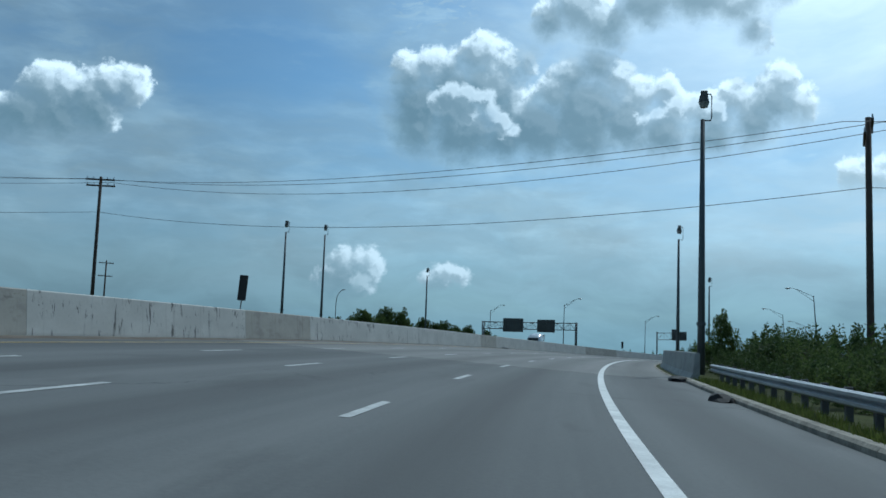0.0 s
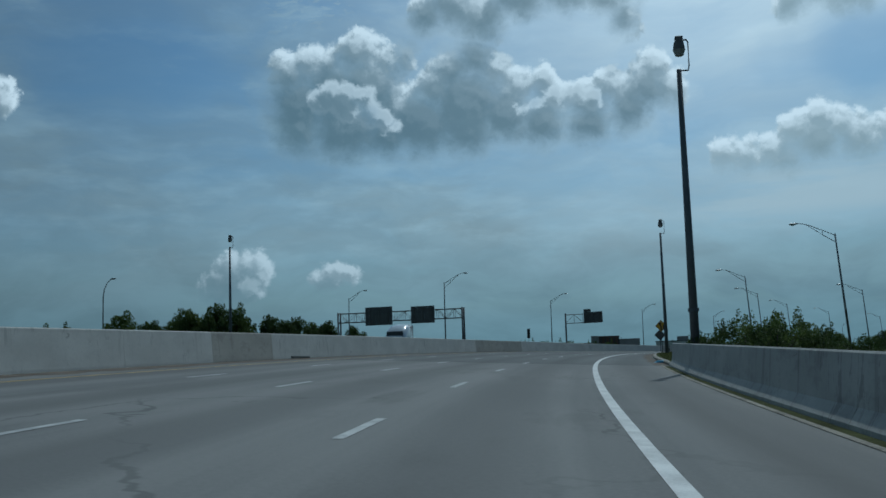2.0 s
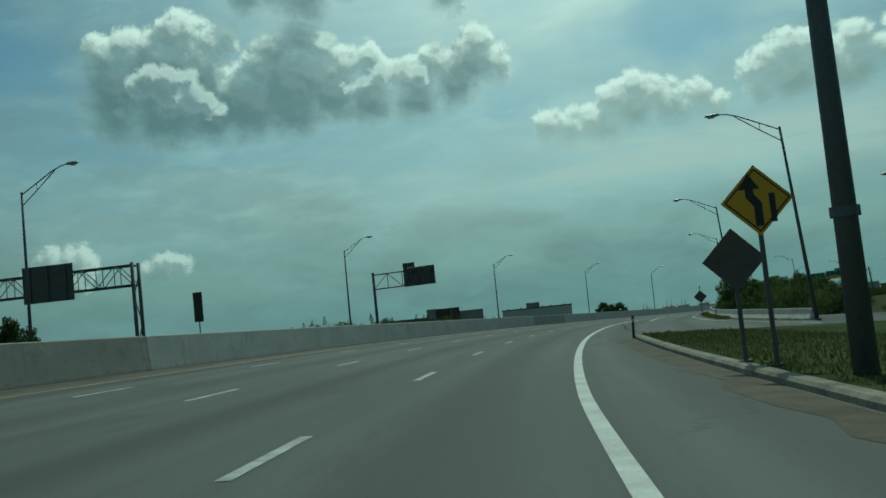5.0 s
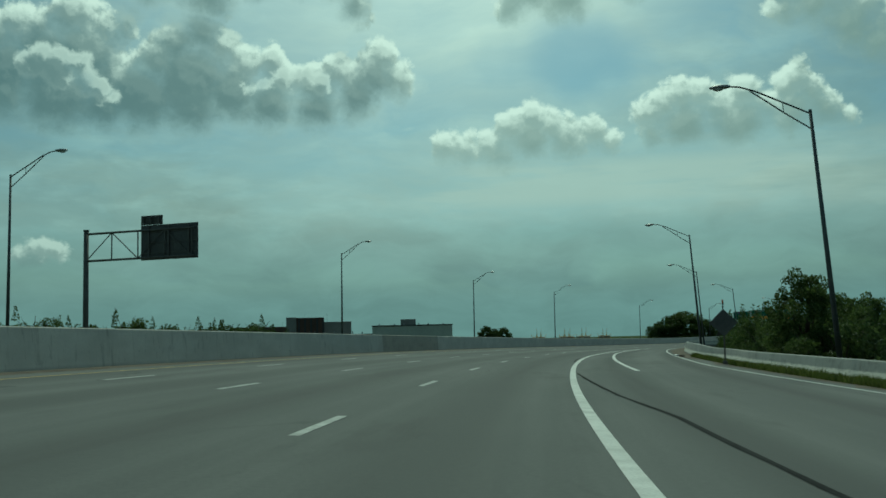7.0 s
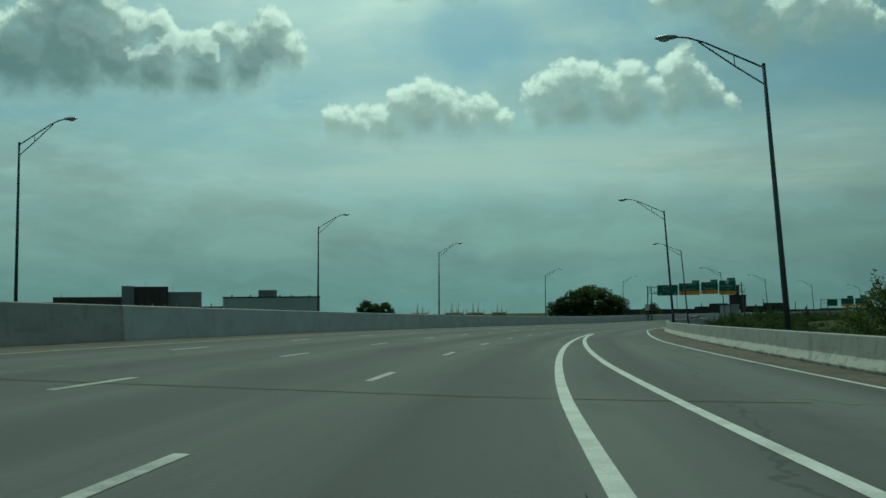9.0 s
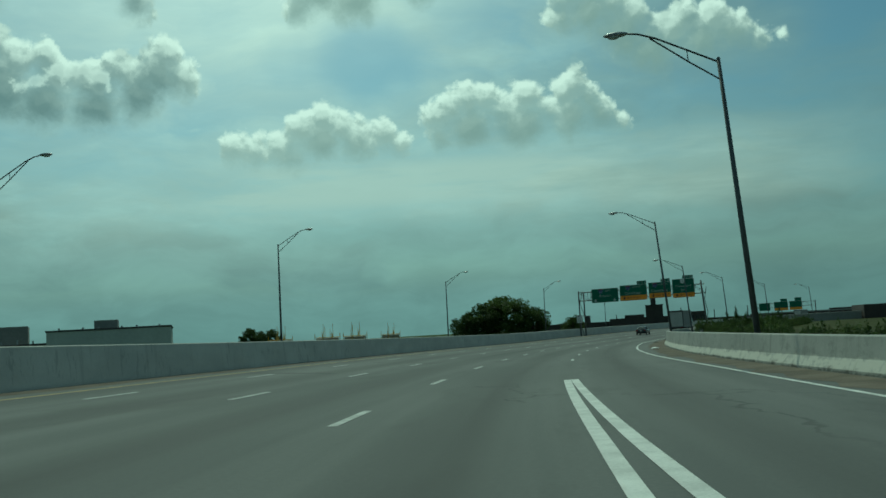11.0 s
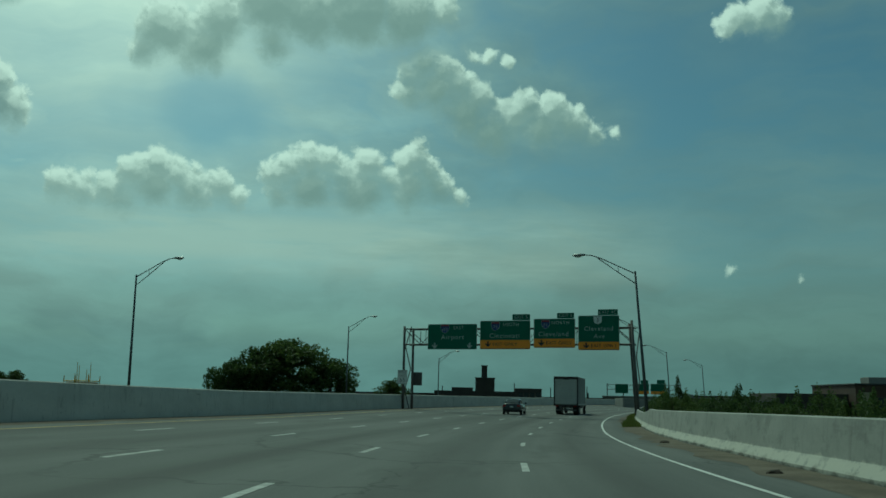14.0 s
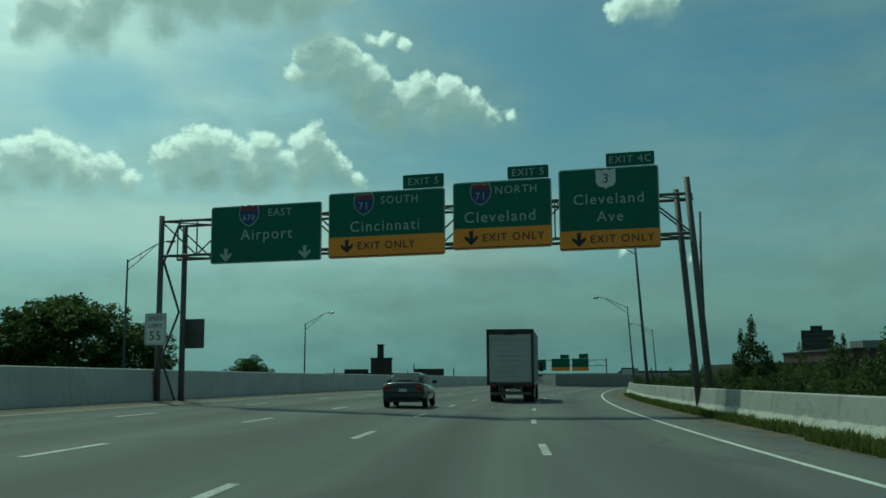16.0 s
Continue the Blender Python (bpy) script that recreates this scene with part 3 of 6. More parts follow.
tagged(ground_grid(), "green grassy ground spreading out beside the highway", "ground", kind="structure")
road = strip("road", [(-150, -14.6, 4.9), (39, -14.6, 4.6)], ASPHALT, cols=10)
tagged(road, "worn grey asphalt highway surface with dark wheel tracks", "road", kind="structure")
tagged(strip("road_deck", [(39, -14.6, 4.5), (112, -14.6, 4.6)], DECK, cols=10), "lighter concrete bridge deck of the highway", "road", kind="structure")
tagged(strip("road_far", [(112, -14.6, 4.5), (140, -14.6, 4.1), (175, -14.6, 3.4), (199, -14.6, 2.9), (200, -14.6, 15.0), (215, -14.6, 12.6), (235, -14.6, 10.9), (253, -14.6, 10.2),
                          (272, -14.6, 9.4), (300, -14.6, 8.2), (350, -14.6, 7.2), (460, -14.6, 7.1), (620, -14.6, 7.1), (960, -14.6, 7.1)], ASPHALT, cols=12),
       "worn grey asphalt highway lanes widening at the merge", "road", kind="structure")
RAMP = [(60, 52, 62), (110, 40, 49), (150, 28, 37), (180, 19.5, 28), (200, 13.0, 21.5), (230, 8.0, 13.5)]
tagged(strip("ramp", [(a, b, c) for a, b, c in RAMP], SHOULDER, z=-0.004, cols=3), "dark asphalt entrance ramp joining the highway", "road", kind="structure")
tagged(strip("opposite_road", [(-150, -30.5, -15.6), (960, -30.5, -15.6)], ASPHALT, z=-0.02, cols=4), "asphalt lanes of the opposite carriageway behind the barrier", "road", kind="structure")


def line(name, s0, s1, u, width, mat, label, z=0.006, drift=None):
    spans = []
    n = max(2, int((s1 - s0) / 4) + 1)
    for i in range(n):
        s = s0 + (s1 - s0) * i / (n - 1)
        c = u if drift is None else float(np.interp(s, [d[0] for d in drift], [d[1] for d in drift]))
        spans.append((s, c - width / 2, c + width / 2))
    return tagged(strip(name, spans, mat, z=z, step=2.0), label, "road marking", kind="structure")


EDGE = [(-150, 1.15), (60, 1.1), (97, 1.05), (125, 0.85), (150, 0.74), (168, 0.6), (190, 0.85), (215, 1.05), (246, 0.96), (262, 0.84), (275, 0.72), (285, 0.63), (337, 0.85), (352, 0.8)]
line("edge_line", -150, 352, 0, 0.20, PAINT, "solid white edge line beside the right lane", drift=EDGE)
line("gore_line", 252, 352, 0, 0.20, PAINT, "solid white gore line of the joining ramp", drift=[(252, 3.4), (262, 3.05), (270, 2.75), (280, 2.45), (297, 1.95), (312, 1.68), (337, 1.2), (352, 1.0)])
line("ramp_edge_line", 205, 960, 0, 0.12, PAINT, "thin white edge line along the right shoulder",
     drift=[(205, 12.2), (230, 8.8), (262, 7.05), (278, 6.75), (322, 5.45), (355, 5.3), (372, 4.8), (390, 4.5), (430, 4.38), (470, 4.4), (500, 4.5), (560, 4.9), (960, 4.9)])
line("yellow_edge_line", -150, 960, -12.6, 0.15, YELLOWPAINT, "faded yellow edge line along the left shoulder")


def lane_dashes():
    """Dashes 3.05 m long about every 12.19 m on each lane line: rows of s, shift along, place across."""
    lines = [[(66, 0.3, -2.5), (268, 6.1, -2.85), (383, 12.2, -2.9), (434, 13.9, -3.0), (480, 12.7, -2.85)],
             [(66, -1.2, -6.35), (264, 2.1, -6.8), (377, 5.2, -6.6), (441, 8.1, -6.75), (481, 5.6, -6.5)],
             [(66, 2.5, -9.9), (260, 4.5, -10.6), (432, 6.0, -10.4), (480, 7.0, -10.2)],
             [(366, 7.0, 0.85), (437, 10.0, 0.85), (480, 9.6, 0.9)]]
    for rows in lines:
        ss = [r[0] for r in rows]
        for k in range(30 if rows[0][0] > 300 else -6, 52):
            s = 12.19 * k + float(np.interp(12.19 * k, ss, [r[1] for r in rows]))
            u = float(np.interp(s, ss, [r[2] for r in rows]))
            tagged(strip("lane_dash", [(s, u - 0.075, u + 0.075), (s + 3.05, u - 0.075, u + 0.075)], DASHPAINT, z=0.006, step=1.6), "worn white lane dash painted on the asphalt", "road marking", "lane dashes", "structure")


lane_dashes()


# ---- concrete barriers ----
def barrier(name, course, height, mat, label, panel=9.2, face=-1, thick=0.35, slope=0.14, patches=()):
    """A safety-shaped parapet of cast panels along course (rows of s, u of the traffic-side foot). face: -1, the traffic is on its left."""
    root = thing(name, Matrix(), label, "barrier", kind="structure")
    ss, us = [c[0] for c in course], [c[1] for c in course]
    tops = [(ss[0], height)] if isinstance(height, float) else height
    cuts = sorted({ss[0], ss[-1], *[v for p in patches for v in p], *[float(v) for v in np.arange(ss[0] + panel, ss[-1] - 2.0, panel) if not any(p[0] - 3 < v < p[1] + 3 for p in patches)]})
    for s, e in zip(cuts, cuts[1:]):
        k = max(2, int((e - s) / 3))
        verts, faces, uvs = [], [], []
        for i in range(k + 1):
            q = s + 0.006 + (e - s - 0.012) * i / k
            u0 = float(np.interp(q, ss, us))
            top = float(np.interp(q, [r[0] for r in tops], [r[1] for r in tops]))
            prof = [(0.0, -0.05), (0.0, 0.08), (slope, 0.32), (slope + 0.07, top - 0.03), (slope + 0.10, top), (thick, top), (thick + 0.05, top - 0.03), (thick + 0.05, -0.8)]
            for a, b in prof:
                verts.append(at(q, u0 - face * a, b))
                uvs.append((q, b - 2 * max(0, a - 0.27)))
        n = len(prof)
        for i in range(k):
            for j in range(n - 1):
                p = i * n + j
                faces.append((p, p + n, p + n + 1, p + 1) if face < 0 else (p, p + 1, p + n + 1, p + n))
        faces += [tuple(range(n)) if face < 0 else tuple(range(n))[::-1], tuple(k * n + j for j in range(n))[::-1] if face < 0 else tuple(k * n + j for j in range(n))]
        me = bpy.data.meshes.new("panel")
        me.from_pydata(verts, [], faces)
        lay = me.uv_layers.new(name="UVMap")
        for poly in me.polygons:
            for li in poly.loop_indices:
                lay.data[li].uv = uvs[me.loops[li].vertex_index]
        me.materials.append(WALLP if any(p[0] <= s < p[1] for p in patches) else mat)
        ob = new("panel", me)
        ob.parent = root
    return root


barrier("median_barrier", [(-150, -14.6), (960, -14.6)], 1.28, WALLC, "long pale concrete median barrier with dark scrapes", panel=30.5, face=1, slope=0.02,
        patches=((19.0, 25.9), (42.9, 52.2), (101.8, 109.3), (164.6, 188.0), (285.0, 303.0)))
barrier("bridge_parapet", [(40, 4.45), (70, 4.1), (112, 4.45)], 1.12, WALLB, "grey concrete bridge parapet with dark cracks and stains")
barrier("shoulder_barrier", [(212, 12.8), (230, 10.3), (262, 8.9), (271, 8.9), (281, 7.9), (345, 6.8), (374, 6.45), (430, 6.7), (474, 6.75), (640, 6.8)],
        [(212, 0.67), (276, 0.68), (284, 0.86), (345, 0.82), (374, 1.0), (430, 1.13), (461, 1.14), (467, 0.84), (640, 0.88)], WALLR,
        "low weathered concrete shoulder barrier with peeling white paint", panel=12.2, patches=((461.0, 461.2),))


def drain_slot(s, length):
    """A black block at the barrier's foot, its colour giving the shade inside a drain opening."""
    # no hollow is cut: the opening's darkness is the block's black
    bm = box((-0.02, 0, 0.03), (0.03, length, 0.14), 0.01)
    ob = obj("drain_slot", bm, BLACK)
    p = at(s, -14.6)
    ob.matrix_basis = pose(p.x, p.y, p.z, 0, 0, heading(s))
    tagged(ob, "long black block painted as a shaded drain slot at the median barrier's foot", "drain", kind="structure")


drain_slot(112.0, 3.2)


# ---- dirt, joints and sealed cracks ----
def drift_strip(name, course, lo, hi, mat, z, label, category, wave=0.0, seed=1):
    """A thin band along a course of s, u: from lo to hi beside it, its edges wandering by wave."""
    r = random.Random(seed)
    ss, us = [c[0] for c in course], [c[1] for c in course]
    spans = []
    s = ss[0]
    while s <= ss[-1]:
        c = float(np.interp(s, ss, us))
        spans.append((s, c + lo + r.uniform(-wave, wave), c + hi + r.uniform(-wave, wave) * 0.2))
        s += 1.5
    return tagged(strip(name, spans, mat, z=z, step=0.75), label, category, kind="structure")


drift_strip("median_dirt", [(-120, -14.6), (640, -14.6)], 1.0, 0.0, GRIT, 0.0045, "brown grit gathered along the median barrier", "road dirt", 0.22, 2)
drift_strip("shoulder_dirt", [(212, 12.8), (230, 10.3), (262, 8.9), (271, 8.9), (281, 7.9), (345, 6.8), (374, 6.45), (430, 6.7), (474, 6.75), (640, 6.8)], -1.15, -0.02, GRIT, 0.0045,
            "brown grit and dust along the shoulder barrier", "road dirt", 0.28, 3)
drift_strip("kerb_dirt", [(113, 4.6), (121, 4.5), (140, 4.1), (160, 3.7), (176, 3.4), (196, 3.0)], -0.75, -0.08, GRIT, 0.0045, "brown grit lying along the island kerb", "road dirt", 0.2, 4)
SEAMS = (([(206, 3.8), (213, 3.03), (220, 2.6), (229, 2.4), (234, 1.9), (239, 1.6), (249, 1.05)], 0.05), ([(265, 0.62), (270, 0.52), (277, 0.42)], 0.035))
for k, (course, w) in enumerate(SEAMS):
    drift_strip("sealed_crack", course, -w, w, TAR, 0.0052, "dark tar-sealed crack wandering along the asphalt", "road crack", w * 0.5, 20 + k)
for k, s in enumerate((39.0, 112.0, 284.5, 398.0)):
    tagged(strip("expansion_joint", [(s - 0.05, -14.4, 4.3), (s + 0.05, -14.4, 4.3)], TAR if k < 2 else GRIT, z=0.0056, step=0.1, cols=10), "thin expansion joint across the roadway", "road joint", kind="structure")


def high(s, u, h):
    """A place h above the road's plane, carried on level with its fall."""
    p = at(s, u)
    p.z = float(np.interp(s, _s, _z)) - bank(s, u) * u + h
    return p


def facing(s, u, z=0.0, turn=0.0):
    """A pose whose +y runs along the road; turn: degrees to the left."""
    p = at(s, u, z)
    return pose(p.x, p.y, p.z, 0, 0, heading(s) + turn)


# ---- street lamps ----
def street_lamp(label):
    """Base at 0, joint at 11.0 m, arm of 3.5 m towards +x."""
    root = thing("street_lamp", Matrix(), label, "street lamp", "street lamps along the highway")
    part("base", box((-0.2, -0.2, 0), (0.2, 0.2, 0.35), 0.03), POLEGREY, root)
    part("pole", tube((0, 0, 0.3), (0, 0, 11.05), 0.12, 0.065, 10), POLEGREY, root, smooth=True)
    part("cap", tube((0, 0, 11.05), (0, 0, 11.12), 0.075, 0.05, 10), POLEGREY, root)
    part("upper_arm", chain([(0, 0, 10.95), (1.1, 0, 11.55), (2.1, 0, 12.09), (2.7, 0, 12.32), (3.1, 0, 12.38)], 0.035), POLEGREY, root, smooth=True)
    part("lower_arm", chain([(0, 0, 10.3), (1.0, 0, 11.06), (1.85, 0, 11.76), (2.3, 0, 12.12)], 0.03), POLEGREY, root, smooth=True)
    part("strut", tube((1.05, 0, 11.10), (1.05, 0, 11.52), 0.018), POLEGREY, root)
    bm = bmesh.new()
    bmesh.ops.create_uvsphere(bm, u_segments=12, v_segments=8, radius=1.0, matrix=Matrix.Translation((3.46, 0, 12.39)) @ Matrix.Diagonal((0.45, 0.17, 0.10, 1)))
    head = part("lamp_head", bm, GALV, root, "oval metal lamp head", smooth=True)
    bm = bmesh.new()
    bmesh.ops.create_uvsphere(bm, u_segments=10, v_segments=6, radius=1.0, matrix=Matrix.Translation((3.54, 0, 12.32)) @ Matrix.Diagonal((0.22, 0.13, 0.09, 1)))
    part("lens", bm, LETTER, head, "frosted glass lens", smooth=True)
    return root


LAMPS = [(206.6, -31.0, 10.0, 0), (267.2, -33.1, 10.4, 0), (324.3, -32.2, 10.8, 0), (378.0, -32.5, 10.9, 0), (418.7, -30.7, 10.7, 0), (474.8, -30.6, 9.2, 0), (526.9, -30.3, 9.2, 0),
         (575.2, -32.8, 7.1, 0), (228.0, -58.0, 9.0, 0), (159.0, 21.1, 11.2, 180), (211.1, 13.1, 10.7, 180), (253.8, 11.4, 10.4, 180), (307.0, 9.0, 10.5, 180), (359.8, 7.5, 10.5, 180),
         (414.8, 7.35, 10.6, 180), (468.5, 7.35, 9.6, 180), (520.0, 7.5, 9.6, 180), (575.0, 7.4, 9.4, 180), (630.0, 7.4, 9.2, 180), (246.0, 29.0, 10.2, 180), (300.0, 36.0, 9.8, 180), (205.0, 45.0, 10.4, 180)]
lamp0 = None
for s, u, h, turn in LAMPS:
    p = high(s, u, h - 10.95)
    m = pose(p.x, p.y, p.z, 0, 0, heading(s) + turn + (4 if turn else -4)) @ pose(0, 0, 0, 0, (4.3 if 400 < s < 500 else 3.5) if turn else 0.4, 0)
    if lamp0 is None:
        lamp0 = street_lamp("tall grey metal street lamp with a bracket arm")
        lamp0.matrix_basis = m
    else:
        copy_thing(lamp0, m)


def flood_pole(s, u, top, turn=0.0):
    """A tall pole with a drum floodlight hung in a side hook; top is the height of the lamp over the road's plane."""
    p = high(s, u, 0)
    root = thing("floodlight_pole", pose(p.x, p.y, p.z - 2.2, 0, 0, heading(s) + turn), "tall dark metal floodlight pole with a drum lamp", "light pole", "floodlight poles")
    t = top + 2.2
    part("pole", tube((0, 0, 0), (0, 0, t - 1.05), 0.21, 0.10, 12), POLEGREY, root, smooth=True)
    part("hook", chain([(0.0, 0, t - 1.1), (0.38, 0, t - 1.1), (0.42, 0, t - 0.9), (0.42, 0, t + 0.1), (0.36, 0, t + 0.2), (0.12, 0, t + 0.2)], 0.035), POLEGREY, root)
    part("drum", tube((0.05, 0, t - 0.22), (0.05, 0, t + 0.12), 0.26, 0.2, 12), STEEL, root, "dark ribbed lamp drum")
    part("hood", tube((0.05, 0, t - 0.46), (0.05, 0, t - 0.22), 0.17, 0.26, 12), GALV, root)
    part("gear_box", box((-0.1, -0.14, t + 0.12), (0.22, 0.14, t + 0.36), 0.02), STEEL, root)
    part("flange", tube((0, 0, 4.6), (0, 0, 4.75), 0.22, 0.22, 12), POLEGREY, root)
    return root


for s, u, h in ((49.0, 5.6, 13.4), (103.6, 5.05, 13.5), (168.1, 4.6, 13.6), (115.4, -43.5, 13.3), (129.6, -44.8, 14.8), (169.1, -44.9, 12.9)):
    flood_pole(s, u, h)


def davit_lamp(s, u, h):
    p = high(s, u, h - 9)
    root = thing("davit_lamp", pose(p.x, p.y, p.z, 0, 0, heading(s)), "thin curved metal davit street lamp", "street lamp")
    part("pole", chain([(0, 0, -3.5), (0, 0, 6.6), (0.15, 0, 7.6), (0.6, 0, 8.5), (1.2, 0, 9.0)], [0.11, 0.08, 0.06, 0.05, 0.04], 8), POLEGREY, root, smooth=True)
    part("lamp_head", box((1.15, -0.13, 8.92), (1.85, 0.13, 9.1), 0.05), STEEL, root)


davit_lamp(176.0, -67.0, 8.7)


# ---- utility poles and wires ----
def utility_pole(s, u, h, arms, label, turn=20.0):
    p = high(s, u, 0)
    root = thing("utility_pole", pose(p.x, p.y, p.z - 5.0, 0, 0, heading(s) + turn), label, "utility pole", "utility poles")
    part("pole", tube((0, 0, 0), (0, 0, h + 5.0), 0.19, 0.13, 10), WOOD, root, smooth=True)
    for k, z in enumerate(arms):
        y = 0.16 if k % 2 else -0.16
        part("crossarm", box((-1.25, y - 0.06, z + 4.94), (1.25, y + 0.06, z + 5.08), 0.01), WOOD, root)
        for x in (-1.15, -0.6, 0.6, 1.15):
            part("insulator", tube((x, y, z + 5.06), (x, y, z + 5.28), 0.05, 0.03, 8), GALV, root)
    return p


PW = utility_pole(80.0, -45.2, 12.4, (12.1, 11.6), "dark wooden utility pole with two crossarms")
PE = utility_pole(47.0, 12.7, 12.3, (11.9, 11.3), "dark wooden utility pole beside the bushes", 78.0)
utility_pole(150.0, -98.0, 9.8, (9.3, 7.0), "distant wooden utility pole with two crossarms", 42.0)


def wire(a, b, sag, label):
    pts = []
    for i in range(25):
        f = i / 24
        q = a.lerp(b, f)
        q.z -= sag * 4 * f * (1 - f)
        pts.append(q)
    tagged(obj("overhead_wire", chain(pts, 0.016, 4), BLACK), label, "cable", "overhead wires")


for k, (dx, dz, sag) in enumerate(((-1.1, 12.2, 1.3), (0.6, 12.2, 1.5), (1.1, 11.9, 1.9), (0.0, 9.2, 1.6))):
    wire(PW + Vector((dx, 0, dz)), PE + Vector((dx, 0, dz - 0.1)), sag, "thin black overhead wire slung between two poles")
    wire(PW + Vector((dx, 0, dz)), PW + Vector((-70 + dx, -30, dz - 1)), sag, "thin black overhead wire running off westward")
    wire(PE + Vector((dx, 0, dz - 0.1)), PE + Vector((70 + dx, -25, dz)), sag, "thin black overhead wire running off eastward")


# ---- sign gantries ----
def truss(root, x0, x1, z0, z1, depth, n, r=0.05):
    """A box truss between x0 and x1, its chords at z0 and z1, y from 0 to depth."""
    for y in (0, depth):
        for z in (z0, z1):
            part("chord", tube((x0, y, z), (x1, y, z), r, r, 8), STEEL, root)
        for i in range(n):
            a, b = x0 + (x1 - x0) * i / n, x0 + (x1 - x0) * (i + 1) / n
            lo, hi = (z0, z1) if i % 2 else (z1, z0)
            part("diagonal", tube((a, y, lo), (b, y, hi), r * 0.55, r * 0.55, 6), STEEL, root)
            part("upright", tube((a, y, z0), (a, y, z1), r * 0.5, r * 0.5, 6), STEEL, root)
    for i in range(n + 1):
        a = x0 + (x1 - x0) * i / n
        b = x0 + (x1 - x0) * min(i + 1, n) / n
        for z in (z0, z1):
            part("cross_bar", tube((a, 0, z), (b, depth, z), r * 0.5, r * 0.5, 6), STEEL, root)


def text_mesh(words, size, mat, name, parent, m, align="CENTER"):
    """Lettering in the built-in font, 8 mm thick, each stroke a mesh of its own: in the x-z plane, facing -y."""
    if not words:
        return
    cu = bpy.data.curves.new("lettering", "FONT")
    cu.body, cu.size, cu.align_x, cu.align_y, cu.extrude = words, size * 0.95, align, "CENTER", 0.004
    cu.resolution_u = 3
    cu.space_character = 1.18
    ob = bpy.data.objects.new("lettering", cu)
    me = bpy.data.meshes.new_from_object(ob)
    bpy.data.objects.remove(ob)
    me.transform(m @ pose(0, 0, 0, 90))
    bm = bmesh.new()
    bm.from_mesh(me)
    bmesh.ops.remove_doubles(bm, verts=bm.verts, dist=0.0005)
    left = set(bm.verts)
    while left:
        group, todo = set(), [next(iter(left))]
        while todo:
            v = todo.pop()
            if v not in group:
                group.add(v)
                todo += [e.other_vert(v) for e in v.link_edges]
        left -= group
        order = sorted(group, key=lambda v: v.index)
        at_ = {v: k for k, v in enumerate(order)}
        faces = [[at_[v] for v in f.verts] for f in bm.faces if f.verts[0] in group]
        letter = bpy.data.meshes.new(name)
        letter.from_pydata([v.co[:] for v in order], [], faces)
        letter.materials.append(mat)
        new(name, letter).parent = parent
    bm.free()


def polygon(points, y, thick, mat, name, parent, label=""):
    """A flat plate in the x-z plane with its front at y."""
    bm = bmesh.new()
    front = [bm.verts.new((x, y, z)) for x, z in points]
    back = [bm.verts.new((x, y + thick, z)) for x, z in points]
    bm.faces.new(front)
    bm.faces.new(back[::-1])
    n = len(points)
    for i in range(n):
        bm.faces.new((front[i], front[i - 1], back[i - 1], back[i]))
    bmesh.ops.recalc_face_normals(bm, faces=bm.faces)
    return part(name, bm, mat, parent, label)


def rounded(x0, z0, x1, z1, r, n=3):
    pts = []
    for cx, cz, a0 in ((x1 - r, z1 - r, 0), (x0 + r, z1 - r, 90), (x0 + r, z0 + r, 180), (x1 - r, z0 + r, 270)):
        for k in range(n + 1):
            a = radians(a0 + 90 * k / n)
            pts.append((cx + r * math.cos(a), cz + r * math.sin(a)))
    return pts


def down_arrow(parent, x, z, size, mat):
    k = size
    pts = [(x - 0.16 * k, z + 0.55 * k), (x + 0.16 * k, z + 0.55 * k), (x + 0.13 * k, z + 0.0 * k), (x + 0.5 * k, z + 0.22 * k), (x + 0.5 * k, z - 0.02 * k), (x, z - 0.5 * k),
           (x - 0.5 * k, z - 0.02 * k), (x - 0.5 * k, z + 0.22 * k), (x - 0.13 * k, z + 0.0 * k)]
    polygon(pts, -0.045, 0.012, mat, "down_arrow", parent)


def interstate_shield(parent, x, z, w, number):
    """A shield: blue field, red band on top."""
    h = w * 0.98
    left = [(0.0, -0.52), (-0.22, -0.42), (-0.42, -0.2), (-0.5, 0.1), (-0.46, 0.36), (-0.38, 0.5), (-0.2, 0.44), (0.0, 0.5)]
    outline = left + [(-a, b) for a, b in left[1:-1][::-1]]
    polygon([(x + a * w * 1.08, z + b * h * 1.08) for a, b in outline], -0.043, 0.01, LETTER, "shield_rim", parent, "thin pale rim of the route shield")
    polygon([(x + a * w, z + b * h) for a, b in outline], -0.05, 0.01, SHIELD_BLUE, "shield", parent, "blue route shield")
    band = [(-0.475, 0.24), (-0.46, 0.36), (-0.38, 0.5), (-0.2, 0.44), (0.0, 0.5), (0.2, 0.44), (0.38, 0.5), (0.46, 0.36), (0.475, 0.24)]
    polygon([(x + a * w, z + b * h) for a, b in band], -0.056, 0.01, SHIELD_RED, "shield_band", parent, "faded red band of the shield")
    text_mesh(number, w * (0.52 if len(number) < 3 else 0.42), LETTER, "route_digit", parent, Matrix.Translation((x, -0.062, z - 0.12 * h)))


def state_shield(parent, x, z, w, number):
    pts = [(-0.5, 0.5), (-0.2, 0.44), (0.0, 0.5), (0.2, 0.44), (0.5, 0.5), (0.5, -0.15), (0.38, -0.36), (0.1, -0.44), (0, -0.5), (-0.1, -0.44), (-0.38, -0.36), (-0.5, -0.15)]
    polygon([(x + a * w, z + b * w) for a, b in pts], -0.045, 0.012, WHITE, "state_shield", parent, "white state route shield")
    text_mesh(number, w * 0.72, BLACK, "route_digit", parent, Matrix.Translation((x, -0.055, z)))


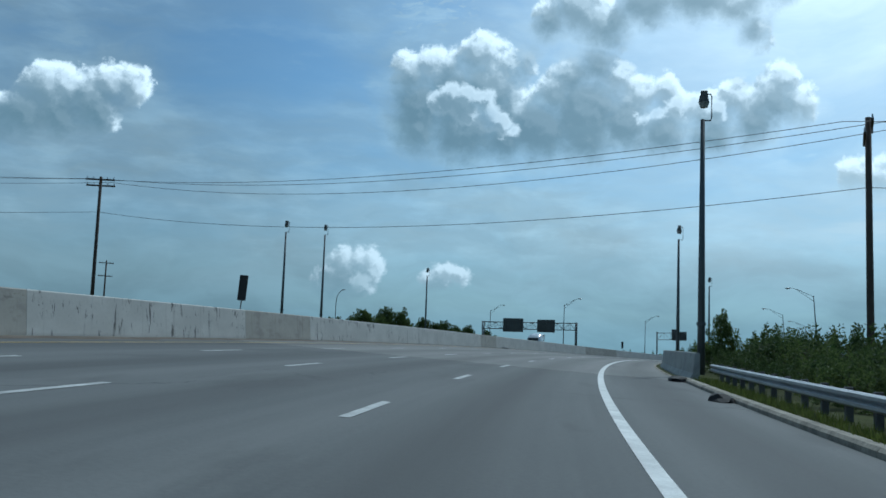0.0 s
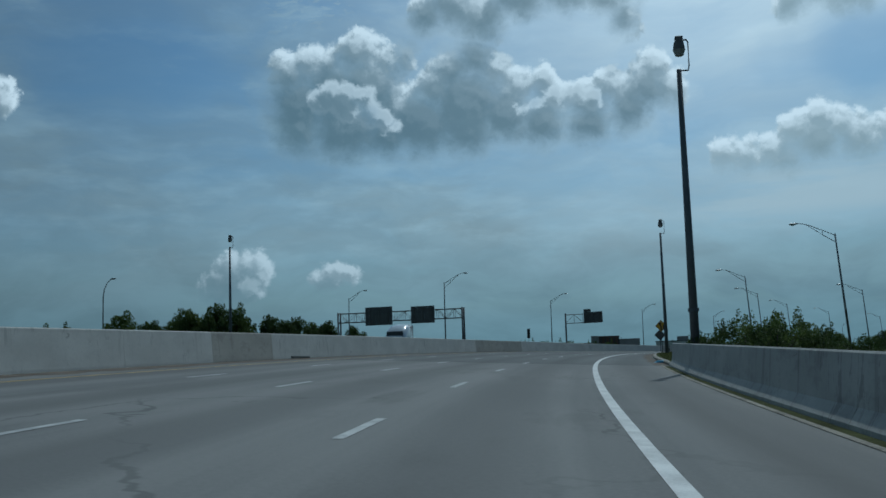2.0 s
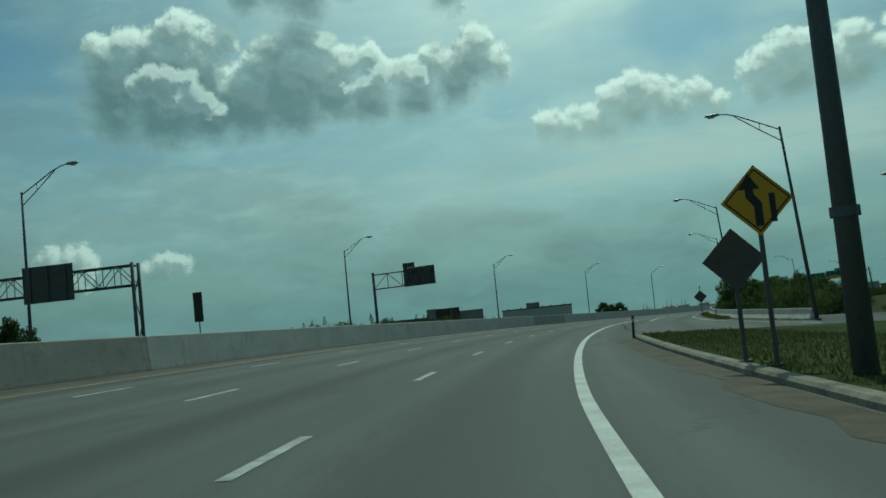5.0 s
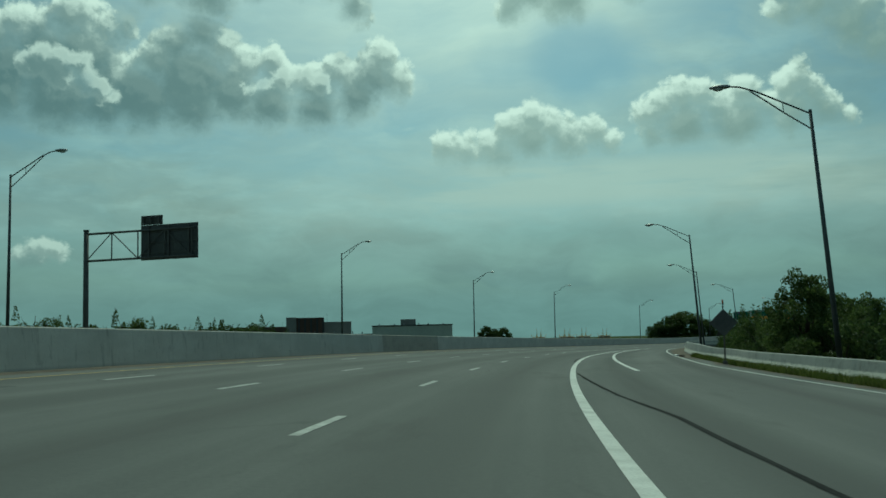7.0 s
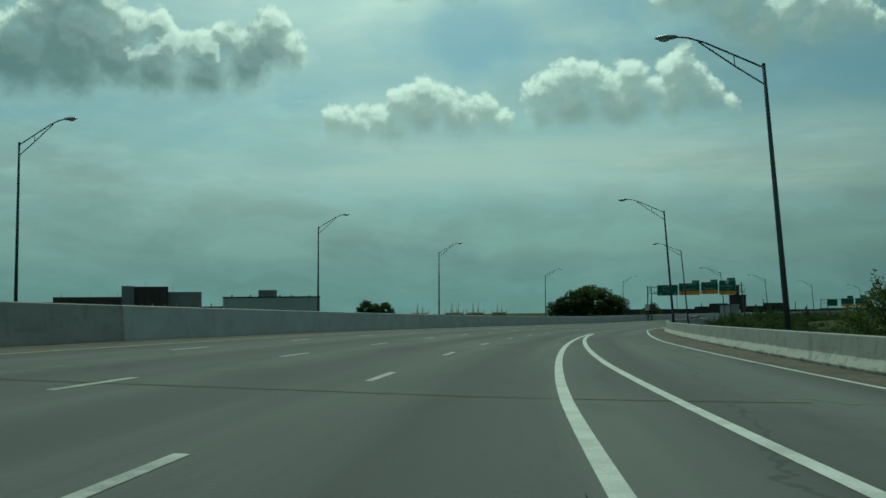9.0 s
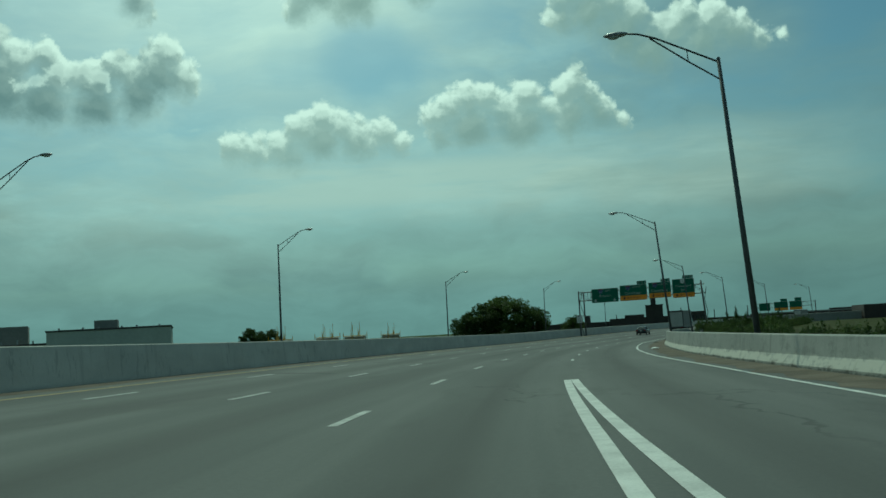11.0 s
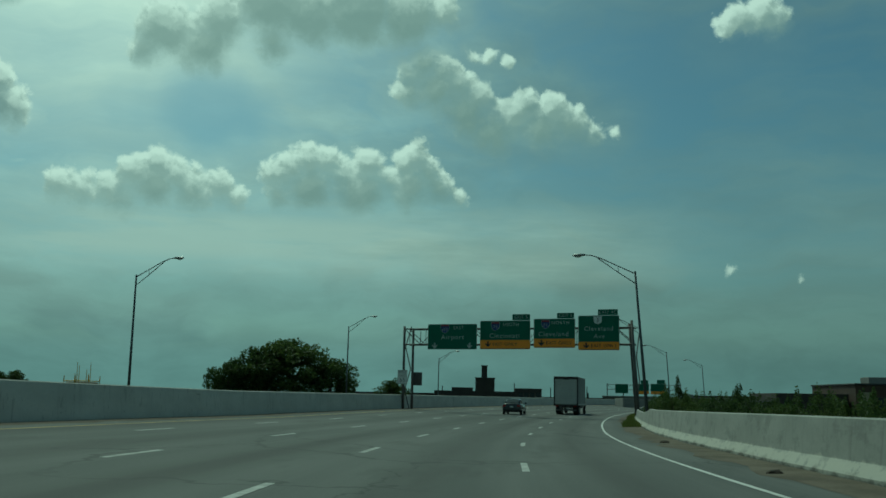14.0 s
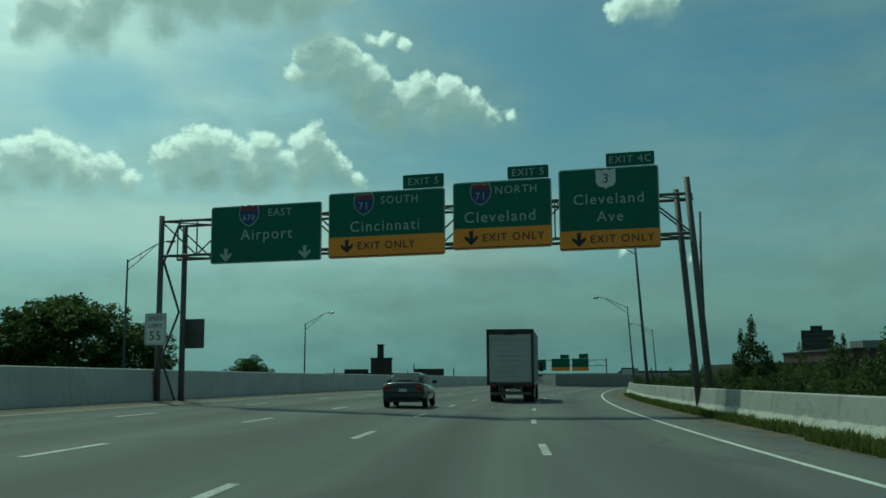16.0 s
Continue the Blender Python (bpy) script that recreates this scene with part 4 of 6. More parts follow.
def guide_sign(frame_m, x0, x1, z0, z1, amber, label, tab=None):
    """A green panel facing -y in the gantry's frame; amber: top of the amber strip, or None."""
    root = thing("guide_sign", frame_m @ Matrix.Translation(((x0 + x1) / 2, 0, z0)), label, "road sign", "overhead guide signs")
    w, h = (x1 - x0) / 2, z1 - z0
    polygon(rounded(-w, 0, w, h, 0.1), -0.02, 0.03, LETTER, "panel_edge", root, "thin pale sign border")
    polygon(rounded(-w + 0.045, 0.045, w - 0.045, h - 0.045, 0.09), -0.032, 0.02, GREEN, "panel", root, "green sign sheet")
    if amber:
        polygon(rounded(-w + 0.02, 0.02, w - 0.02, amber - z0, 0.09), -0.037, 0.02, ORANGE, "amber_strip", root, "amber exit strip")
        polygon(rounded(-w + 0.05, 0.05, w - 0.05, 0.085, 0.015), -0.041, 0.01, BLACK, "amber_border", root, "black border line")
    for x in (-w * 0.6, 0, w * 0.6):
        part("bracket", box((x - 0.05, 0.012, 0.1), (x + 0.05, 0.18, h - 0.1)), STEEL, root)
    if tab:
        a, b, c, words = tab
        a, b = a - (x0 + x1) / 2, b - (x0 + x1) / 2
        polygon(rounded(a, h + 0.02, b, h + c, 0.05), -0.02, 0.03, GREEN, "exit_tab", root, "small green exit number tab")
        text_mesh(words, 0.40, LETTER, "tab_letter", root, Matrix.Translation(((a + b) / 2, -0.03, h + c / 2)))
    return root


# The gantry over the road: x along it from its west post.
ga, gb = Vector((193.3, 447.2, 0)), Vector((203.9, 428.5, 0))
gx = math.degrees(math.atan2(gb.y - ga.y, gb.x - ga.x))
G3 = pose(ga.x, ga.y, 0, 0, 0, gx)
gantry = thing("sign_gantry", G3, "weathered steel truss gantry spanning the highway lanes", "sign gantry")
for x, y, top, foot in ((0.0, 0.0, 9.75, 1.7), (0.35, 1.3, 9.5, 1.7), (21.45, 0.0, 10.1, 0.3), (21.0, 1.3, 9.9, 0.3)):
    part("post", tube((x + (0.68 if x > 10 else 0.0), y, foot), (x, y, top), 0.13, 0.11, 12), STEEL, gantry, smooth=True)
for x0, z0 in ((0.15, 1.8), (21.85, 1.0)):
    for k in range(4):
        y0, y1 = (0.0, 1.3) if k % 2 else (1.3, 0.0)
        part("post_brace", tube((x0, y0, z0 + 2.0 * k), (x0, y1, z0 + 2.0 * (k + 1)), 0.05, 0.05, 6), STEEL, gantry)
truss(gantry, 0.0, 21.6, 8.05, 9.5, 1.3, 13, 0.06)
F3 = G3 @ Matrix.Translation((0, -0.55, 0))
sg = guide_sign(F3, 2.62, 7.45, 7.55, 9.88, None, "large green overhead sign for the airport lanes")
text_mesh("Airport", 0.66, LETTER, "letter", sg, Matrix.Translation((0.05, -0.042, 1.12)))
text_mesh("EAST", 0.44, LETTER, "letter", sg, Matrix.Translation((0.62, -0.042, 1.98)))
interstate_shield(sg, -0.72, 1.92, 0.82, "670")
down_arrow(sg, -1.72, 0.33, 0.5, LETTER)
down_arrow(sg, 1.72, 0.33, 0.5, LETTER)
sg = guide_sign(F3, 7.75, 12.5, 7.57, 10.15, 8.4, "green overhead sign with an amber exit strip", (10.82, 12.46, 0.56, "EXIT 5"))
text_mesh("Cincinnati", 0.62, LETTER, "letter", sg, Matrix.Translation((-0.05, -0.042, 1.2)))
text_mesh("SOUTH", 0.44, LETTER, "letter", sg, Matrix.Translation((0.55, -0.042, 2.2)))
interstate_shield(sg, -0.9, 2.1, 0.8, "71")
text_mesh("EXIT ONLY", 0.43, BLACK, "exit_letter", sg, Matrix.Translation((0.0, -0.052, 0.45)))
down_arrow(sg, -1.6, 0.45, 0.5, BLACK)
sg = guide_sign(F3, 12.82, 16.6, 7.7, 10.28, 8.5, "green overhead sign with shield and amber exit strip", (14.95, 16.5, 0.5, "EXIT 5"))
text_mesh("Cleveland", 0.62, LETTER, "letter", sg, Matrix.Translation((-0.08, -0.042, 1.2)))
text_mesh("NORTH", 0.44, LETTER, "letter", sg, Matrix.Translation((0.55, -0.042, 2.2)))
interstate_shield(sg, -0.8, 2.1, 0.78, "71")
text_mesh("EXIT ONLY", 0.43, BLACK, "exit_letter", sg, Matrix.Translation((0.42, -0.052, 0.42)))
down_arrow(sg, -1.18, 0.42, 0.52, BLACK)
sg = guide_sign(F3, 16.87, 20.5, 7.5, 10.52, 8.22, "green overhead sign with white route shield", (18.63, 20.37, 0.52, "EXIT 4C"))
text_mesh("Cleveland", 0.58, LETTER, "letter", sg, Matrix.Translation((0.0, -0.042, 1.85)))
text_mesh("Ave", 0.58, LETTER, "letter", sg, Matrix.Translation((0.05, -0.042, 1.2)))
state_shield(sg, -0.08, 2.6, 0.72, "3")
text_mesh("EXIT ONLY", 0.42, BLACK, "exit_letter", sg, Matrix.Translation((0.45, -0.052, 0.38)))
down_arrow(sg, -1.1, 0.38, 0.5, BLACK)


def speed_sign():
    root = thing("speed_limit_sign", G3 @ Matrix.Translation((0.0, -0.24, 4.35)), "white speed limit sign clamped to the gantry post", "road sign")
    polygon(rounded(-0.5, 0, 0.5, 1.3, 0.06), -0.012, 0.02, WHITE, "panel", root, "white sign sheet")
    for z0, z1 in ((0.03, 0.045), (1.255, 1.27)):
        polygon(rounded(-0.47, z0, 0.47, z1, 0.004), -0.018, 0.01, BLACK, "border_line", root)
    for x in (-0.46, 0.445):
        polygon(rounded(x, 0.03, x + 0.015, 1.27, 0.004), -0.018, 0.01, BLACK, "border_line", root)
    text_mesh("SPEED", 0.26, BLACK, "letter", root, Matrix.Translation((0, -0.022, 1.08)))
    text_mesh("LIMIT", 0.26, BLACK, "letter", root, Matrix.Translation((0, -0.022, 0.78)))
    text_mesh("55", 0.55, BLACK, "digit", root, Matrix.Translation((0, -0.022, 0.36)))
    back = thing("rear_road_sign", G3 @ Matrix.Translation((0.72, 1.55, 4.25)), "dark plain back of a roadside sign on the gantry", "road sign")
    polygon(rounded(-0.52, 0, 0.52, 1.25, 0.06), -0.01, 0.02, SIGNBACK, "panel", back)
    part("rail", box((-0.45, -0.07, 0.6), (0.45, -0.012, 0.66)), STEEL, back)


speed_sign()


def sign_back_panel(frame_m, x0, x1, z0, z1, label):
    """The back of a large sign: sheets on vertical rails."""
    root = thing("guide_sign", frame_m @ Matrix.Translation(((x0 + x1) / 2, 0, z0)), label, "road sign", "sign backs")
    w, h = (x1 - x0) / 2, z1 - z0
    n = max(2, round(2 * w / 0.6))
    for i in range(n):
        a = -w + 2 * w * i / n
        part("sheet", box((a + 0.006, 0.0, 0), (a + 2 * w / n - 0.006, 0.03, h)), SIGNBACK, root)
    for x in (-w * 0.7, 0.0, w * 0.7):
        part("rail", box((x - 0.05, -0.14, 0.05), (x + 0.05, -0.003, h - 0.05)), STEEL, root)
    for z in (h * 0.2, h * 0.5, h * 0.8):
        part("stiffener", box((-w + 0.05, -0.06, z - 0.03), (w - 0.05, -0.004, z + 0.03)), STEEL, root)
    return root


ga, gb = Vector((-10.5, 240.8, 0)), Vector((11.3, 234.1, 0))
G1 = pose(ga.x, ga.y, 0, 0, 0, math.degrees(math.atan2(gb.y - ga.y, gb.x - ga.x)))
far = thing("sign_gantry", G1, "steel truss gantry over the opposite carriageway", "sign gantry")
for x in (0.0, 22.8):
    for y in (0.0, 1.2):
        part("post", tube((x, y, 2.2), (x, y, 12.2), 0.16, 0.14, 10), STEEL, far, smooth=True)
    for k in range(4):
        y0, y1 = (0.0, 1.2) if k % 2 else (1.2, 0.0)
        part("post_brace", tube((x, y0, 3.4 + 2 * k), (x, y1, 5.4 + 2 * k), 0.045, 0.045, 6), STEEL, far)
truss(far, 0.0, 22.8, 10.4, 12.0, 1.2, 15, 0.07)
FB = G1 @ Matrix.Translation((0, -0.1, 0))
sign_back_panel(FB, 5.2, 10.2, 9.7, 12.9, "grey plain back of a large overhead sign")
sign_back_panel(FB, 13.6, 17.9, 9.75, 12.7, "grey plain back of a smaller overhead sign")

ga, gb = Vector((35.7, 280.0, 0)), Vector((42.7, 274.8, 0))
G2 = pose(ga.x, ga.y, 0, 0, 0, math.degrees(math.atan2(gb.y - ga.y, gb.x - ga.x)))
canti = thing("cantilever_gantry", G2, "steel cantilever sign support behind the barrier", "sign gantry")
part("post", tube((0, 0, 2.5), (0, 0, 12.4), 0.2, 0.17, 12), STEEL, canti, smooth=True)
part("post_cap", tube((0, 0, 12.4), (0, 0, 12.5), 0.2, 0.2, 12), STEEL, canti)
for z in (10.35, 12.2):
    part("arm", tube((0, 0, z), (8.6, 0, z), 0.08, 0.07, 8), STEEL, canti)
for i in range(4):
    a, b = 2.1 * i, 2.1 * (i + 1)
    part("diagonal", tube((a, 0, 12.2 if i % 2 else 10.35), (b, 0, 10.35 if i % 2 else 12.2), 0.04, 0.04, 6), STEEL, canti)
    part("upright", tube((b, 0, 10.35), (b, 0, 12.2), 0.045, 0.045, 6), STEEL, canti)
FB = G2 @ Matrix.Translation((0, 0.14, 0))
sign_back_panel(FB, 4.35, 8.8, 10.2, 12.55, "grey plain back of a cantilevered exit sign")
sign_back_panel(FB, 4.35, 6.05, 12.57, 13.2, "small grey back of an exit number tab")


# ---- guard rail, kerbs, small signs ----
def guard_rail(s0, s1, u):
    root = thing("guard_rail", Matrix(), "galvanised corrugated steel guard rail beside the shoulder", "guard rail")
    prof = [(0.0, 0.42), (-0.08, 0.46), (-0.08, 0.52), (0.0, 0.57), (-0.08, 0.62), (-0.08, 0.68), (0.0, 0.72), (0.02, 0.72), (-0.055, 0.68), (-0.055, 0.62), (0.025, 0.57), (-0.055, 0.52), (-0.055, 0.46), (0.02, 0.42)]
    bm = bmesh.new()
    rings = []
    n = int((s1 - s0) / 2)
    for i in range(n + 1):
        s = s0 + (s1 - s0) * i / n
        rings.append([bm.verts.new(at(s, u + a, b)) for a, b in prof])
    k = len(prof)
    for a, b in zip(rings, rings[1:]):
        for j in range(k):
            bm.faces.new((a[j], a[(j + 1) % k], b[(j + 1) % k], b[j]))
    bmesh.ops.recalc_face_normals(bm, faces=bm.faces)
    part("rail", bm, GALV, root, "corrugated steel beam")
    s = s0 + 0.6
    while s < s1:
        m = facing(s, u)
        bm = box((0.16, -0.08, -0.6), (0.30, 0.08, 0.74), 0.01)
        bm.transform(m)
        part("post", bm, STEEL, root)
        bm = box((0.02, -0.07, 0.45), (0.16, 0.07, 0.70))
        bm.transform(m)
        part("block", bm, WOOD, root)
        s += 1.905
    return root


guard_rail(-70, 40.5, 5.35)


def kerb(name, course, label, width=0.3, height=0.14, stone=3.0):
    """A kerb of cast lengths along rows of s, u of its road-side edge."""
    root = thing(name, Matrix(), label, "kerb", kind="structure")
    ss, us = [c[0] for c in course], [c[1] for c in course]
    s = ss[0]
    while s < ss[-1] - 0.3:
        e = min(s + stone, ss[-1])
        bm = bmesh.new()
        rings = []
        for q in (s + 0.01, (s + e) / 2, e - 0.01):
            u = float(np.interp(q, ss, us))
            rings.append([bm.verts.new(at(q, u + a, b)) for a, b in ((0, -0.2), (0, height * 0.6), (0.05, height), (width, height), (width, -0.2))])
        for a, b in zip(rings, rings[1:]):
            for j in range(5):
                bm.faces.new((a[j], a[(j + 1) % 5], b[(j + 1) % 5], b[j]))
        bm.faces.new(rings[0])
        bm.faces.new(rings[-1][::-1])
        bmesh.ops.recalc_face_normals(bm, faces=bm.faces)
        part("kerb_stone", bm, KERB, root)
        s = e


kerb("kerb_east", [(-70, 4.45), (10, 4.35), (40, 4.15)], "grey concrete kerb in front of the guard rail")
kerb("kerb_island", [(112.5, 4.6), (121, 4.5), (140, 4.1), (160, 3.7), (176, 3.4), (196, 3.0)], "worn grey concrete kerb edging the grass island")
kerb("kerb_bridge", [(41, 4.05), (70, 3.70), (112.3, 4.06)], "low pale concrete kerb along the foot of the bridge parapet", width=0.11, height=0.025)
drift_strip("parapet_dirt", [(41, 4.3), (70, 3.95), (112, 4.3)], -0.13, 0.16, SOIL, 0.0048, "dark dirt in the gutter along the parapet", "road dirt", 0.02, 9)
island = strip("verge", [(112, 4.75, 40), (130, 4.6, 34.5), (150, 4.2, 28), (180, 3.6, 19.5), (198, 3.2, 13.5)], GRASS, z=0.13, step=3, cols=14)
for v in island.data.vertices:
    v.co.z += 0.035 * noise.noise(v.co * 0.13)
tagged(island, "mown green grass island between highway and ramp", "grass", kind="structure")
tagged(strip("verge_east", [(-150, 4.7, 30), (40, 4.4, 30), (112, 4.9, 40)], SOIL, z=0.10, step=3, cols=8), "rough soil and grass verge behind the guard rail", "verge", kind="structure")
tagged(strip("verge_merge", [(205, 22, 45), (215, 13.6, 40), (232, 10.8, 40), (262, 9.4, 40), (345, 7.3, 40), (640, 7.3, 40)], SOIL, z=-0.25, step=3, cols=8), "overgrown soil verge behind the shoulder barrier", "verge", kind="structure")


def barrier_marker(s, u, z0, z1, lean):
    p = at(s, u, 0)
    root = thing("barrier_marker", pose(p.x, p.y, p.z + 1.27, 0, lean, heading(s)), "narrow dark reflector panel on the median barrier", "road marker", "barrier markers")
    part("stick", tube((0, 0, 0), (0, 0, z0 - 1.27 + 0.3), 0.025, 0.025, 6), STEEL, root)
    part("panel", box((-0.2, -0.03, z0 - 1.27), (0.2, 0.0, z1 - 1.27), 0.01), BLACK, root, "dark sign sheet")
    part("rail", box((-0.03, 0.0, z0 - 1.2), (0.03, 0.03, z1 - 1.35)), STEEL, root)


barrier_marker(42.8, -14.9, 1.68, 2.82, 4)
barrier_marker(193.5, -14.9, 1.75, 3.0, 0)


def diamond(s, u, centre, half, label, face, turn=0.0, arrow=False):
    m = facing(s, u, 0, turn)
    root = thing("warning_sign", m, label, "road sign", "diamond warning signs")
    part("post", box((-0.04, 0.0, -0.3), (0.04, 0.05, centre + half * 0.9)), STEEL, root)
    part("foot", box((-0.12, -0.06, -0.1), (0.12, 0.12, 0.18), 0.02), STEEL, root)
    polygon([(0, centre - half), (half, centre), (0, centre + half), (-half, centre)], -0.03, 0.02, face, "panel", root)
    if arrow:
        polygon([(0, centre - half * 0.9), (half * 0.9, centre), (0, centre + half * 0.9), (-half * 0.9, centre)], -0.036, 0.01, BLACK, "border", root)
        polygon([(0, centre - half * 0.84), (half * 0.84, centre), (0, centre + half * 0.84), (-half * 0.84, centre)], -0.042, 0.01, YELLOW, "face", root, "yellow sign sheet")
        polygon([(-0.07, centre - 0.45), (0.07, centre - 0.45), (0.07, centre - 0.05), (-0.05, centre + 0.12), (-0.05, centre + 0.2), (-0.19, centre + 0.2), (-0.19, centre + 0.06), (-0.07, centre - 0.1)], -0.048, 0.01, BLACK, "arrow_bend", root)
        polygon([(-0.12, centre + 0.48), (-0.3, centre + 0.2), (0.06, centre + 0.2)], -0.048, 0.01, BLACK, "arrow_head", root)
        polygon([(0.2, centre - 0.4), (0.3, centre - 0.4), (0.3, centre + 0.1), (0.2, centre + 0.1)], -0.048, 0.01, BLACK, "lane_bar", root)
    return root


diamond(171.0, 4.0, 3.0, 0.62, "yellow diamond warning sign with a black arrow", YELLOW, 0, True)
diamond(172.5, 3.75, 2.05, 0.60, "dark back of a diamond sign beside the gore", SIGNBACK, 6)
merge_sign = diamond(263.4, 8.05, 2.05, 0.68, "dark back of a diamond sign with an orange beacon", SIGNBACK, -6)
part("beacon_stem", tube((0, 0.02, 2.66), (0, 0.02, 2.98), 0.022, 0.022, 6), STEEL, merge_sign)
for z in (2.80, 2.95):
    part("beacon_collar", tube((0, 0.02, z), (0, 0.02, z + 0.07), 0.055, 0.045, 8), STEEL, merge_sign)
part("beacon_lamp", tube((0, 0.02, 3.02), (0, 0.02, 3.19), 0.05, 0.04, 10), plain("beacon_orange", (0.55, 0.12, 0.04), 0.35), merge_sign, "small orange beacon lamp")


def delineator(s, u, h, mat, label):
    p = at(s, u)
    root = thing("delineator_post", pose(p.x, p.y, p.z, 0, 3, heading(s)), label, "road marker", "delineator posts")
    part("post", tube((0, 0, -0.1), (0, 0, h), 0.06, 0.05, 8), mat, root)
    part("band", tube((0, 0, h * 0.7), (0, 0, h * 0.86), 0.068, 0.066, 8), LETTER, root, "pale reflective band")


delineator(233.6, 9.1, 0.75, plain("faded_orange_plastic", (0.28, 0.09, 0.04), 0.7, 0, 0.3), "worn orange plastic delineator post with a pale band")
delineator(196.3, 2.95, 0.95, BLACK, "dark plastic delineator post at the gore")


# ---- vegetation ----
def leaf_mesh(name, clumps, count, size, mat, seed, droop=0.0):
    """Many small folded leaves on the shells of clumps: rows of x, y, z, rx, rz."""
    rng = np.random.default_rng(seed)
    c = np.array(clumps, float)
    area = c[:, 3] * (c[:, 3] + c[:, 4])
    pick = rng.choice(len(c), count, p=area / area.sum())
    d = rng.normal(size=(count, 3))
    d /= np.linalg.norm(d, axis=1)[:, None]
    rad = rng.uniform(0.55, 1.08, count)[:, None] ** 0.7
    p = c[pick, :3] + d * rad * np.stack([c[pick, 3], c[pick, 3], c[pick, 4]], 1)
    a = rng.normal(size=(count, 3)) + d * 0.4
    a[:, 2] -= droop
    a /= np.linalg.norm(a, axis=1)[:, None]
    b = np.cross(a, rng.normal(size=(count, 3)))
    b /= np.linalg.norm(b, axis=1)[:, None] + 1e-9
    n = np.cross(a, b)
    w = size * rng.uniform(0.6, 1.4, count)[:, None]
    v = np.stack([p - a * w, p + b * w * 0.45 + n * w * 0.12, p + a * w, p - b * w * 0.45 + n * w * 0.12], 1).reshape(-1, 3)
    me = bpy.data.meshes.new(name)
    me.from_pydata(v.tolist(), [], (np.arange(count * 4).reshape(-1, 4)).tolist())
    me.materials.append(mat)
    return me


def crown_clumps(n, cz, rx, rz, r, seed):
    """Clumps spread through an egg-shaped crown, with loose sprigs past its outline."""
    rng = np.random.default_rng(seed)
    out = []
    while len(out) < n:
        q = rng.uniform(-1, 1, 3)
        if 0.16 < np.dot(q, q) < 1.0:
            k = rng.uniform(0.6, 1.25)
            w = 1.0 - 0.25 * max(0.0, q[2])
            out.append((q[0] * rx * w, q[1] * rx * w, cz + q[2] * rz, r * k, r * k * 0.78))
    for _ in range(n // 2):
        q = rng.normal(size=3)
        q = q / np.linalg.norm(q) * rng.uniform(0.92, 1.22)
        if q[2] > -0.6:
            k = rng.uniform(0.35, 0.75)
            out.append((q[0] * rx, q[1] * rx, cz + q[2] * rz, r * k, r * k * 0.9))
    return out


def tree(label, height, spread, seed, mat, count=8200, leaf=0.2, name="tree", low=0.16):
    """A tapered trunk with limbs, and a crown of leaves in uneven clumps."""
    rng = random.Random(seed)
    root = thing(name, Matrix(), label, "tree", "roadside trees")
    th = height * 0.34
    bm = chain([(0, 0, -0.4), (0.05, 0, th * 0.5), (rng.uniform(-0.2, 0.2), 0.1, th), (rng.uniform(-0.3, 0.3), 0, height * 0.78)], [0.03 * height, 0.022 * height, 0.017 * height, 0.006 * height], 8)
    part("trunk", bm, BARK, root, smooth=True)
    mid = height * (0.5 + low * 0.5)
    cl = crown_clumps(74, mid, spread * 0.80, (height - mid) * 0.86, spread * 0.21, seed)
    zt, zb = max(c[2] + c[4] for c in cl), min(c[2] - c[4] for c in cl)
    wide = sorted(math.hypot(c[0], c[1]) + c[3] for c in cl)[-4]
    fit_, lift = (height - low * height) / (zt - zb), spread / wide
    cl = [(c[0] * lift, c[1] * lift, low * height + (c[2] - zb) * fit_, c[3] * lift, c[4] * fit_) for c in cl]
    for k in range(8):
        q = cl[k]
        z0 = th * rng.uniform(0.6, 1.3)
        part("limb", chain([(0, 0, z0), (q[0] * 0.5, q[1] * 0.5, z0 + (q[2] - z0) * 0.6), (q[0], q[1], q[2])], [0.010 * height, 0.007 * height, 0.003 * height], 5), BARK, root)
    me = leaf_mesh("crown", cl, count, leaf, mat, seed)
    ob = new("crown", me)
    ob.parent = root
    return root


def shrub(label, height, spread, seed, mat, count=2600, leaf=0.13, name="shrub", spires=7):
    root = thing(name, Matrix(), label, "shrub", "roadside shrubs")
    rng = random.Random(seed)
    for k in range(5):
        a = k * 1.3 + rng.random()
        e = (math.cos(a) * spread * 0.6, math.sin(a) * spread * 0.6, height * rng.uniform(0.6, 0.95))
        part("stem", chain([(0, 0, -0.3), (e[0] * 0.4, e[1] * 0.4, e[2] * 0.6), e], [0.05, 0.035, 0.012], 5), BARK, root)
    cl = [(rng.uniform(-1, 1) * spread * 0.8, rng.uniform(-1, 1) * spread * 0.8, height * rng.uniform(0.05, 0.78), spread * rng.uniform(0.2, 0.36), height * rng.uniform(0.10, 0.2)) for _ in range(20)]
    for _ in range(spires):          # upright leafy shoots
        x, y, top = rng.uniform(-0.8, 0.8) * spread, rng.uniform(-0.8, 0.8) * spread, height * rng.uniform(0.88, 1.18)
        for k in range(4):
            cl.append((x, y, top - k * 0.09 * height, 0.05 * spread + 0.035 * k * spread, height * 0.06))
    ob = new("foliage", leaf_mesh("foliage", cl, count, leaf, mat, seed))
    ob.parent = root
    return root


